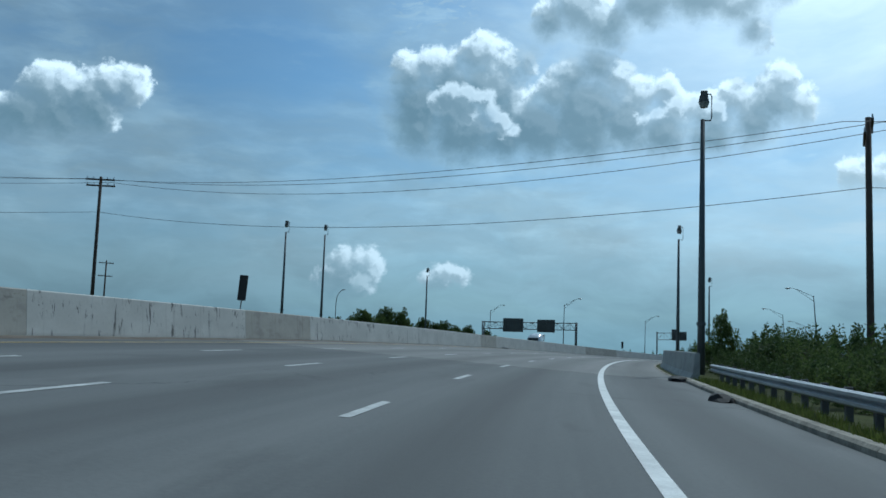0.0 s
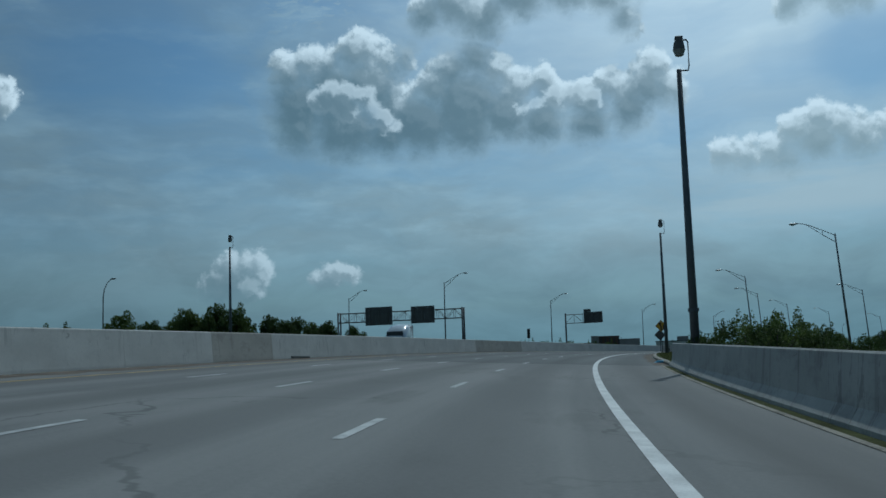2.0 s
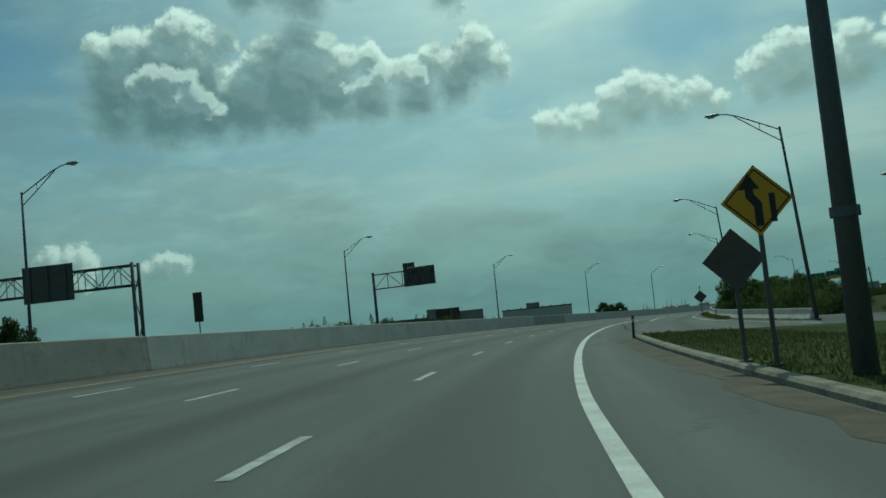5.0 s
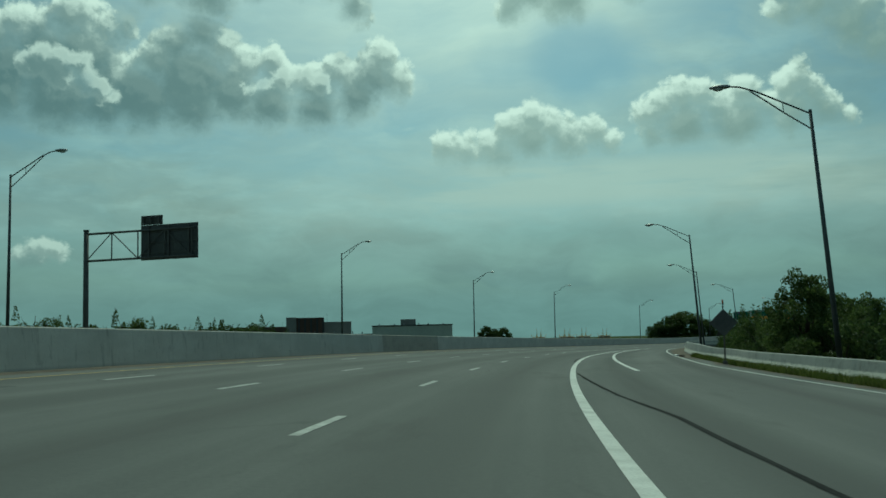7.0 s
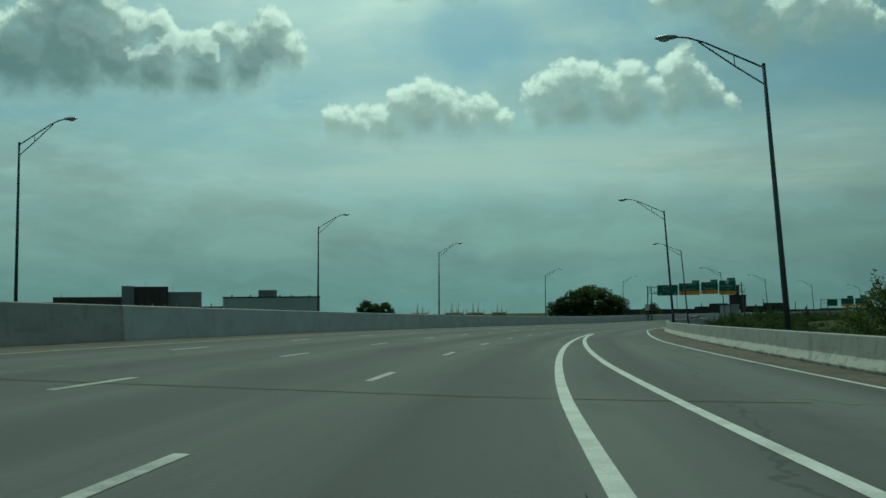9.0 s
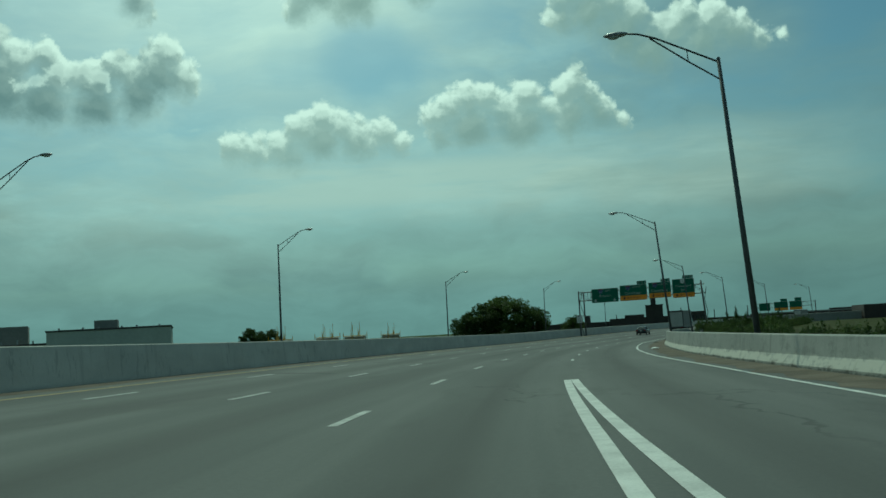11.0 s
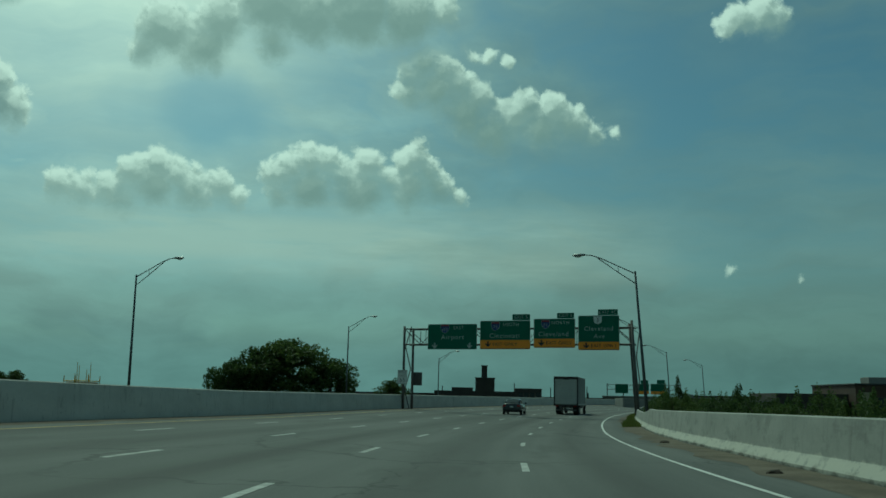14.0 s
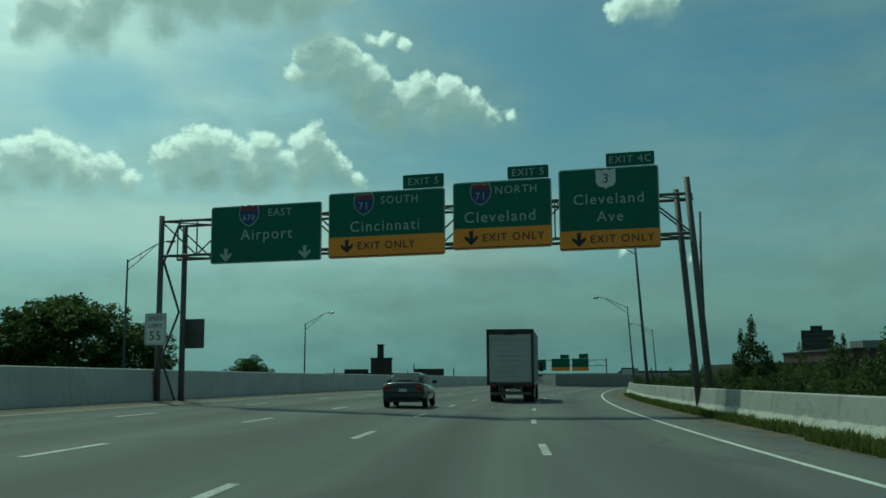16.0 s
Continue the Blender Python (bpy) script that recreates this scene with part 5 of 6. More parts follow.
def sapling(label, height, seed, mat):
    """A narrow young tree with drooping feathery branches."""
    root = thing("sapling", Matrix(), label, "tree", "roadside saplings")
    rng = random.Random(seed)
    part("trunk", chain([(0, 0, -0.3), (0.05, 0, height * 0.5), (0, 0.05, height * 0.98)], [0.06, 0.04, 0.01], 6), BARK, root)
    cl = []
    for k in range(22):
        z = height * (0.12 + 0.86 * k / 22)
        r = (1 - z / height) * height * 0.30 + 0.12
        a = rng.uniform(0, 6.28)
        cl.append((math.cos(a) * r * 0.6, math.sin(a) * r * 0.6, z, r * 0.55, 0.28))
    ob = new("foliage", leaf_mesh("foliage", cl, 4600, 0.075, mat, seed, 0.3))
    ob.parent = root
    return root


def spot(s, u, scale=1.0, turn=0.0, lift=0.0):
    p = at(s, u)
    return Matrix.Translation((p.x, p.y, ground_z(s, u) - 0.25 + lift)) @ pose(0, 0, 0, 0, 0, turn) @ Matrix.Scale(scale, 4)


def place(ob, m):
    """The first one is moved there, the others are copies."""
    if "placed" not in ob:
        ob["placed"] = 1
        ob.matrix_basis = m
        return ob
    return copy_thing(ob, m @ Matrix.Diagonal((1 / ob.scale.x, 1 / ob.scale.y, 1 / ob.scale.z, 1.0)))


TREES = [tree("broad leafy green tree behind the highway barrier", 11.0, 5.6, 11, LEAF, 13500), tree("rounded dark green tree beside the highway", 9.0, 4.4, 12, LEAFD, 11000, 0.19),
         tree("bushy green roadside tree with open crown", 6.0, 2.5, 13, LEAF, 14000, 0.095, low=0.06)]
BUSH = [shrub("dense green roadside shrub on the verge", 3.2, 2.1, 21, LEAF, 4800, 0.085), shrub("dark green tangled roadside shrub", 2.6, 2.0, 22, LEAFD, 4600, 0.085),
        shrub("yellow-green bushy weeds on the verge", 1.7, 1.5, 23, WEED, 2400, 0.08)]
NEARBUSH = [shrub("dense green roadside thicket behind the guard rail", 3.0, 2.1, 26, LEAF, 6600, 0.07, spires=10), shrub("dark green thicket with leafy shoots behind the guard rail", 2.6, 2.0, 27, LEAFD, 6200, 0.07, spires=10)]
FARBUSH = [shrub("dense green shrub growing behind the barrier", 3.0, 2.3, 24, LEAF, 3000, 0.10, spires=3), shrub("dark green shrub growing behind the barrier", 2.5, 2.2, 25, LEAFD, 3000, 0.10, spires=3)]
SAP = sapling("young feathery dark green sapling behind the barrier", 4.6, 31, LEAFD)
HEIGHT = (11.0, 9.0, 6.0)
rng = random.Random(5)


def rooted(x, y, top, kind, wide, turn):
    """On the ground there, stretched to reach the height of its top."""
    z = ground_at(x, y) - 0.1
    return Matrix.Translation((x, y, z)) @ pose(0, 0, 0, 0, 0, turn) @ Matrix.Diagonal((wide, wide, (top - z) / HEIGHT[kind], 1.0))


def free_spot(x, y, z, scale, turn):
    return Matrix.Translation((x, y, z)) @ pose(0, 0, 0, 0, 0, turn) @ Matrix.Scale(scale, 4)


# west of the highway, beyond the opposite carriageway: x, y, height of the top, kind
for k, (x, y, top, kind, sc) in enumerate(((-52, 280, 12.6, 1, 0.8), (-45, 275, 16.0, 0, 0.9), (-38.5, 273, 16.8, 1, 1.1), (-34, 272, 16.8, 2, 1.5), (-29, 287, 14.7, 1, 1.1), (-23.5, 288, 14.1, 1, 1.05), (-17, 287, 13.0, 1, 1.0), (-57, 286, 14.0, 1, 0.9), (-49, 283, 14.6, 1, 1.0), (-11, 292, 12.0, 1, 0.8), (-70, 262, 13.2, 2, 1.4), (-42, 280, 14.4, 1, 0.95), (-53, 277, 13.8, 1, 0.9), (-26, 284, 13.4, 1, 0.9), (-20, 291, 13.0, 1, 0.9), (-34, 281, 14.6, 1, 0.9),
                                            (-58, 240, 12.2, 2, 0.9), (-63, 220, 12.0, 2, 1.0), (-68, 205, 11.7, 2, 0.8), (-50, 246, 12.0, 2, 0.8), (-22, 150, 8.4, 2, 0.9), (-95, 158, 13.0, 2, 1.0))):
    place(TREES[kind], rooted(x, y, top, kind, sc, k * 67))
# the great tree past the merge, and its neighbours
for x, y, top, kind, sc in ((218.2, 509.8, 12.0, 0, 1.4), (213.6, 512.6, 10.6, 1, 1.25), (223.4, 506.4, 9.0, 1, 1.05), (209.8, 515.0, 8.4, 1, 0.9), (261, 542, 7.0, 2, 1.7), (264, 545, 6.0, 2, 1.3)):
    place(TREES[kind], rooted(x, y, top, kind, sc, x * 31))
for x, y, top, sc in ((246, 788, 11.6, 1.7), (257, 792, 10.6, 1.6), (20, 420, 9.0, 1.2), (30, 430, 9.0, 1.3), (42, 445, 8.6, 1.0), (10, 405, 8.8, 1.2), (-5, 395, 9.0, 1.3)):
    place(TREES[1], rooted(x, y, top, 1, sc, x * 17))
# east: thicket behind the guard rail, and the bushes where the parapet ends
for s in np.arange(10, 58, 3.4):
    for u in (7.4, 9.6, 13.0):
        k = rng.choice((0, 0, 1, 1))
        place(NEARBUSH[k], spot(s + rng.uniform(-1, 1), u + rng.uniform(-0.6, 0.6), rng.uniform(0.8, 1.05) * (0.62 if u < 8 else 0.95), rng.uniform(0, 360)))
for s, u, sc in ((103.5, 6.9, 0.95), (106.5, 6.3, 0.8), (105.5, 8.4, 1.0), (108.5, 7.6, 1.0), (110.0, 6.6, 0.75), (107.6, 9.6, 1.05), (111.0, 9.2, 1.05), (109.6, 11.4, 0.95), (113.0, 11.0, 0.9), (112.5, 13.6, 0.7)):
    place(NEARBUSH[rng.choice((0, 1, 1))], spot(s, u, sc * 0.84, s * 23))
for s, u, sc in ((57, 7.2, 0.67),):
    place(TREES[2], spot(s, u, sc, s * 9) @ Matrix.Diagonal((0.58, 0.58, 1.0, 1.0)))
for s, u, sc in ((17.5, 6.7, 0.75), (14, 7.0, 0.8)):
    place(BUSH[2], spot(s, u, sc, s * 9))
for k in range(22):
    place(FARBUSH[k % 2], free_spot(26 + k * 1.25 + rng.uniform(-0.5, 0.5), 290 + k * 1.1, 3.9 + rng.uniform(-0.3, 0.3), rng.uniform(0.85, 1.05), k * 50))
# across the ramp and behind the merging barrier
for s, u, k, sc in ((226, 14.5, 0, 0.85), (229, 17.0, 1, 0.9), (233, 13.6, 1, 0.7), (240, 14.5, 0, 0.8), (247, 15.5, 1, 0.8), (243, 19.5, 0, 1.0), (252, 21.0, 1, 1.1), (225, 22.0, 1, 1.1), (220, 24.0, 0, 0.9)):
    place(BUSH[k], spot(s, u, sc, s * 7))
for s, u, sc, kind in ((261, 11.6, 0.84, 2), (265, 13.4, 0.70, 2), (257, 13.5, 0.62, 2), (290, 19.0, 0.88, 2), (296, 20.5, 0.80, 2), (284, 21.5, 0.75, 2), (316, 18.0, 0.60, 2), (236, 33, 0.55, 1), (262, 38, 0.6, 1)):
    place(TREES[kind], spot(s, u, sc, s * 11))
for s in np.arange(250, 322, 3.2):
    for u in (12.4, 16.5, 21.0):
        if u > 13 or s < 288:
            place(BUSH[rng.choice((0, 0, 1, 2))], spot(s + rng.uniform(-1, 1), u - (s - 250) * 0.02 + rng.uniform(-0.8, 0.8), rng.uniform(0.7, 1.0), rng.uniform(0, 360)))
for s in np.arange(326, 464, 6.2):
    for u in (12.5, 17.5):
        place(FARBUSH[rng.choice((1, 1, 0))], spot(s + rng.uniform(-1, 1), u + rng.uniform(-1.5, 1.5), rng.uniform(0.45, 0.66), rng.uniform(0, 360)))
for s in np.arange(452, 566, 3.3):
    for u in (9.2, 12.5, 17.0):
        if u > 12 or s > 468:
            place(FARBUSH[rng.choice((0, 1, 1))] if s > 490 else BUSH[rng.choice((0, 1, 1))], spot(s + rng.uniform(-1, 1), u + rng.uniform(-0.8, 0.8), rng.uniform(0.55, 0.9) * (0.8 if u < 10 else 1.0), rng.uniform(0, 360)))
for s, u, sc in ((499, 9.6, 0.78), (503, 10.8, 0.95), (494, 9.4, 0.62), (512, 17.0, 0.9), (480, 14.0, 0.7), (471, 13.0, 0.6)):
    place(SAP, spot(s, u, sc, s * 13))


def blades(name, areas, count, low, high_, mat, label, seed):
    """Loose grass and weeds as one mesh: rows of s0, s1, and functions of s for the place across."""
    r = np.random.default_rng(seed)
    verts, faces = [], []
    for s0, s1, ua, ub, share in areas:
        for _ in range(int(count * share)):
            s = r.uniform(s0, s1)
            u = r.uniform(np.interp(s, (s0, s1), ua), np.interp(s, (s0, s1), ub))
            p = at(s, float(u), 0.0)
            if name == "grass_tufts":
                p.z += 0.12
            clump = 0.5 + 0.5 * noise.noise(p * 1.6)
            if name == "barrier_weeds" and r.random() > clump * 1.5:
                continue
            h = r.uniform(low, high_) * (0.55 + 0.75 * clump)
            a = r.uniform(0, 6.28)
            w = (0.007 + 0.011 * r.random()) * (1.0 if name != "grass_tufts" else 1.5)
            d = Vector((math.cos(a), math.sin(a), 0))
            tip = p + Vector((r.normal() * 0.3 * h, r.normal() * 0.3 * h, h))
            n = len(verts)
            verts += [p - d * w, p + d * w, p.lerp(tip, 0.6) + d * w * 0.7, tip, p.lerp(tip, 0.6) - d * w * 0.7]
            faces += [(n, n + 1, n + 2, n + 4), (n + 4, n + 2, n + 3)]
    me = bpy.data.meshes.new(name)
    me.from_pydata(verts, [], faces)
    me.materials.append(mat)
    return tagged(new(name, me), label, "grass", kind="stuff")


blades("barrier_weeds", [(232, 262, (9.4, 8.2), (10.1, 8.85), 0.3), (262, 282, (8.2, 7.5), (8.85, 7.9), 0.24), (466, 476, (5.6, 5.9), (6.7, 6.75), 0.12), (476, 530, (6.15, 6.3), (6.72, 6.75), 0.34)], 52000, 0.05, 0.30, WEED,
       "patchy yellow-green weeds growing along the barrier foot", 3)
blades("grass_tufts", [(113, 150, (4.9, 4.5), (14, 12), 0.6), (150, 197, (4.2, 3.3), (14, 7), 0.4)], 34000, 0.04, 0.15, TURF, "short uneven grass tufts on the island", 4)
blades("kerb_weeds", [(-20, 38, (4.75, 4.5), (5.3, 5.2), 1.0)], 12000, 0.06, 0.34, WEED, "yellow-green weeds under the guard rail", 6)


# ---- buildings ----
def building(name, label, x, y, turn, blocks, category="building"):
    """Blocks: rows of x0, x1, depth, z0, z1, material; x along the front, y backwards."""
    root = thing(name, pose(x, y, 0, 0, 0, turn), label, category)
    for k, (x0, x1, y0, y1, z0, z1, mat, nm) in enumerate(blocks):
        part(nm, box((x0, y0, z0), (x1, y1, z1), 0.06), mat, root)
    return root


PALE = plain("pale_metal_cladding", (0.50, 0.50, 0.47), 0.6, 0, 0.1, 0.15, 1.2)
DARKROOF = plain("dark_roof_edge", (0.05, 0.05, 0.05), 0.7)
BROWN = plain("brown_brick_wall", (0.095, 0.06, 0.045), 0.85, 0, 0.25, 0.2, 2.0)
GREYB = plain("grey_concrete_wall", (0.24, 0.235, 0.22), 0.85, 0, 0.15, 0.2, 2.0)
TAN = plain("tan_pier_stone", (0.36, 0.29, 0.21), 0.85, 0, 0.15, 0.3, 2.0)
SOOT = plain("dark_brick_factory", (0.055, 0.045, 0.042), 0.85, 0, 0.2, 0.2, 2.0)
DARKGLASS = plain("dark_tinted_glass", (0.02, 0.025, 0.03), 0.12, 0, 0.1)

ware = building("warehouse", "long pale flat-roofed warehouse with a roof plant box", 123.0, 569.5, -14.5, [
    (0, 29.5, 0, 30, -4, 9.4, PALE, "wall"), (-0.2, 29.7, -0.2, 30.2, 9.4, 9.8, DARKROOF, "roof_edge"), (10.5, 16.2, 8, 14, 9.8, 12.0, GREYB, "plant_box"),
    (-34, -0.4, 2, 26, -4, 6.6, GREYB, "low_wing"), (-34.2, -0.3, 1.8, 26.2, 6.6, 6.9, DARKROOF, "wing_edge")], "warehouse")
for k in range(6):
    part("vent", tube((2.5 + 4.6 * k + (k % 2), 4 + k, 9.75), (2.5 + 4.6 * k + (k % 2), 4 + k, 10.35), 0.25, 0.25, 8), GALV, ware)
for k in range(9):
    part("roof_vent", tube((-32 + 3.5 * k, 5 + k % 3, 6.85), (-32 + 3.5 * k, 5 + k % 3, 7.7 + 0.3 * (k % 2)), 0.2, 0.2, 8), GALV, ware)
block_ = building("apartment_block", "low brown brick block with grey stair towers", 76.0, 613.0, -8.0, [
    (0, 24, 0, 20, -4, 10.6, BROWN, "wall"), (21.5, 25.5, -1, 8, -4, 14.2, GREYB, "tower"), (25.5, 36.5, -0.5, 16, -4, 14.0, BROWN, "tall_wing"), (36.5, 47.5, 1, 16, -4, 12.2, GREYB, "end_wing"),
    (-30, -0.4, 3, 20, -4, 9.0, BROWN, "far_wing")], "building")
for k in range(5):
    part("pilaster", box((26.2 + 2.4 * k, -0.8, -4), (26.9 + 2.4 * k, -0.5, 13.6)), DARKROOF, block_)
for k in range(7):
    part("window", box((1.5 + 2.9 * k, -0.12, 6.9), (3.2 + 2.9 * k, 0.06, 8.6)), DARKGLASS, block_)
for k in range(5):
    part("aerial", tube((2 + 9 * k, 6, 10.4 if k < 3 else 12.0), (2 + 9 * k, 6, 12.6 if k < 3 else 15.4), 0.06, 0.03, 5), STEEL, block_)
fact = building("factory", "old dark brick factory with a square chimney tower", 467.6, 787.7, -41.5, [
    (0, 56, 0, 24, -5, 6.4, SOOT, "wall"), (9, 20, 1, 20, 6.4, 8.2, SOOT, "monitor"), (21.5, 31.5, -1, 10, -5, 13.0, SOOT, "tower"), (24.6, 27.6, 2, 5, 13.0, 19.4, SOOT, "chimney"),
    (42, 56, -1.5, 12, -5, 8.2, SOOT, "end_block"), (-60, -0.4, 2, 20, -5, 5.0, SOOT, "long_shed"), (56.4, 120, 2, 18, -5, 4.0, SOOT, "east_shed")], "factory")
part("tower_cap", box((21.2, -1.3, 13.0), (31.8, 10.3, 13.5)), SOOT, fact)
part("chimney_cap", box((24.3, 1.7, 19.4), (27.9, 5.3, 19.9)), SOOT, fact)
for k in range(4):
    part("window", box((44 + 3 * k, -1.62, 2.5), (46.2 + 3 * k, -1.45, 6.0)), DARKGLASS, fact)
for k in range(6):
    part("pipe", tube((4 + 19 * k, 4, 4.0), (4 + 19 * k, 4, 8.8 + (k % 3)), 0.3, 0.25, 6), SOOT, fact)
high_rise = building("office_tower", "distant dark glass office tower", 982.5, 801.3, -65.0, [
    (0, 25.5, 0, 24, -6, 42.5, SOOT, "wall"), (7.5, 17, 5, 17, 42.5, 46.5, SOOT, "roof_house")], "office tower")
for k in range(10):
    part("window_band", box((0.6, -0.1, 2 + 4 * k), (24.9, 0.03, 4.4 + 4 * k)), DARKGLASS, high_rise)
brick = building("brick_works", "long low red brick building with tan piers", 314.8, 486.2, -43.0, [
    (0, 14, 0, 22, -4, 5.2, SOOT, "shed"), (14.4, 60, -3, 26, -4, 7.0, BROWN, "wall"), (14.2, 60.2, -3.2, 26.2, 7.0, 7.35, DARKROOF, "roof_edge"), (-30, -0.4, 2, 18, -4, 3.6, GREYB, "low_wing"),
    (20, 25, 6, 11, 7.35, 8.8, GREYB, "plant_box"), (46, 52, 6, 11, 7.35, 8.6, SOOT, "plant_box")], "brick building")
for k in range(6):
    part("pier", box((15.2 + 7.4 * k, -3.35, -4), (17.4 + 7.4 * k, -3.0, 5.6)), TAN, brick)
for k in range(6):
    part("window", box((18.6 + 7.4 * k, -3.12, 1.4), (21.6 + 7.4 * k, -2.95, 4.6)), DARKGLASS, brick)
over = building("rail_overpass", "dark low overpass structure beyond the far gantry", 401.8, 602.6, -52.0, [
    (-6, 24, 0, 12, -3, 4.6, SOOT, "wall"), (24.2, 46, 0, 14, -3, 5.2, SOOT, "abutment"), (-6.2, 46, -0.3, 0.0, 4.0, 4.6, GREYB, "parapet")], "bridge")


# Far gantry with three green signs.
ga, gb = Vector((389.0, 594.5, 0)), Vector((401.5, 579.0, 0))
G4 = pose(ga.x, ga.y, 0, 0, 0, math.degrees(math.atan2(gb.y - ga.y, gb.x - ga.x)))
farg = thing("sign_gantry", G4, "distant steel sign gantry over the road ahead", "sign gantry")
for x in (-2.0, 21.5):
    part("post", tube((x, 0, -1.5), (x, 0, 8.6), 0.18, 0.15, 8), STEEL, farg)
for z in (6.6, 8.2):
    part("chord", tube((-2.0, 0, z), (21.5, 0, z), 0.08, 0.08, 6), STEEL, farg)
for k in range(12):
    part("diagonal", tube((-2 + 1.96 * k, 0, 6.6 if k % 2 else 8.2), (-0.04 + 1.96 * k, 0, 8.2 if k % 2 else 6.6), 0.045, 0.045, 5), STEEL, farg)
F4 = G4 @ Matrix.Translation((0, -0.3, 0))
guide_sign(F4, 0.6, 4.8, 5.4, 8.4, None, "distant green overhead sign, lettering unreadable")
guide_sign(F4, 6.3, 11.4, 5.2, 8.6, 6.2, "distant green sign with an amber strip", (8.8, 11.2, 1.1, ""))
guide_sign(F4, 12.0, 16.6, 5.2, 8.6, 6.2, "distant green sign with a tall tab", (14.0, 16.5, 1.3, ""))


# ---- vehicles ----
def loft(sections, n=14, power=3.2):
    """A body through rounded sections: rows of y, half width, z low, z high."""
    bm = bmesh.new()
    rings = []
    for y, w, z0, z1 in sections:
        ring = []
        for k in range(n):
            a = 2 * math.pi * k / n
            c, s = math.cos(a), math.sin(a)
            x = w * math.copysign(abs(c) ** (2 / power), c)
            z = (z0 + z1) / 2 + (z1 - z0) / 2 * math.copysign(abs(s) ** (2 / power), s)
            ring.append(bm.verts.new((x, y, z)))
        rings.append(ring)
    for a, b in zip(rings, rings[1:]):
        for k in range(n):
            bm.faces.new((a[k], a[(k + 1) % n], b[(k + 1) % n], b[k]))
    bm.faces.new(rings[0][::-1])
    bm.faces.new(rings[-1])
    bmesh.ops.recalc_face_normals(bm, faces=bm.faces)
    return bm


RUBBER = plain("tyre_rubber", (0.012, 0.012, 0.012), 0.8)
ALLOY = plain("wheel_alloy", (0.35, 0.35, 0.36), 0.35, 0.8)
TAILRED = plain("tail_lamp_red", (0.22, 0.008, 0.006), 0.2)
PLATE = plain("pale_plate", (0.55, 0.55, 0.52), 0.5)


def car_paint(name, colour):
    m = plain(name, colour, 0.22, 0.2, 0.06)
    m.node_tree.nodes["Principled BSDF"].inputs["Coat Weight"].default_value = 0.7
    return m


def wheel(root, x, y, r, w, name="wheel"):
    bm = bmesh.new()
    bmesh.ops.create_cone(bm, cap_ends=True, segments=20, radius1=r, radius2=r, depth=w, matrix=Matrix.Translation((x, y, r)) @ pose(0, 0, 0, 0, 90, 0))
    es = [e for e in bm.edges if len(e.link_faces) == 2 and e.calc_face_angle() > 1.0]
    bmesh.ops.bevel(bm, geom=es, offset=0.03, segments=2, affect="EDGES")
    t = part(name, bm, RUBBER, root, "black rubber tyre")
    part("rim", tube((x - w / 2 - 0.01, y, r), (x + w / 2 + 0.01, y, r), r * 0.62, r * 0.62, 14), ALLOY, t)
    return t


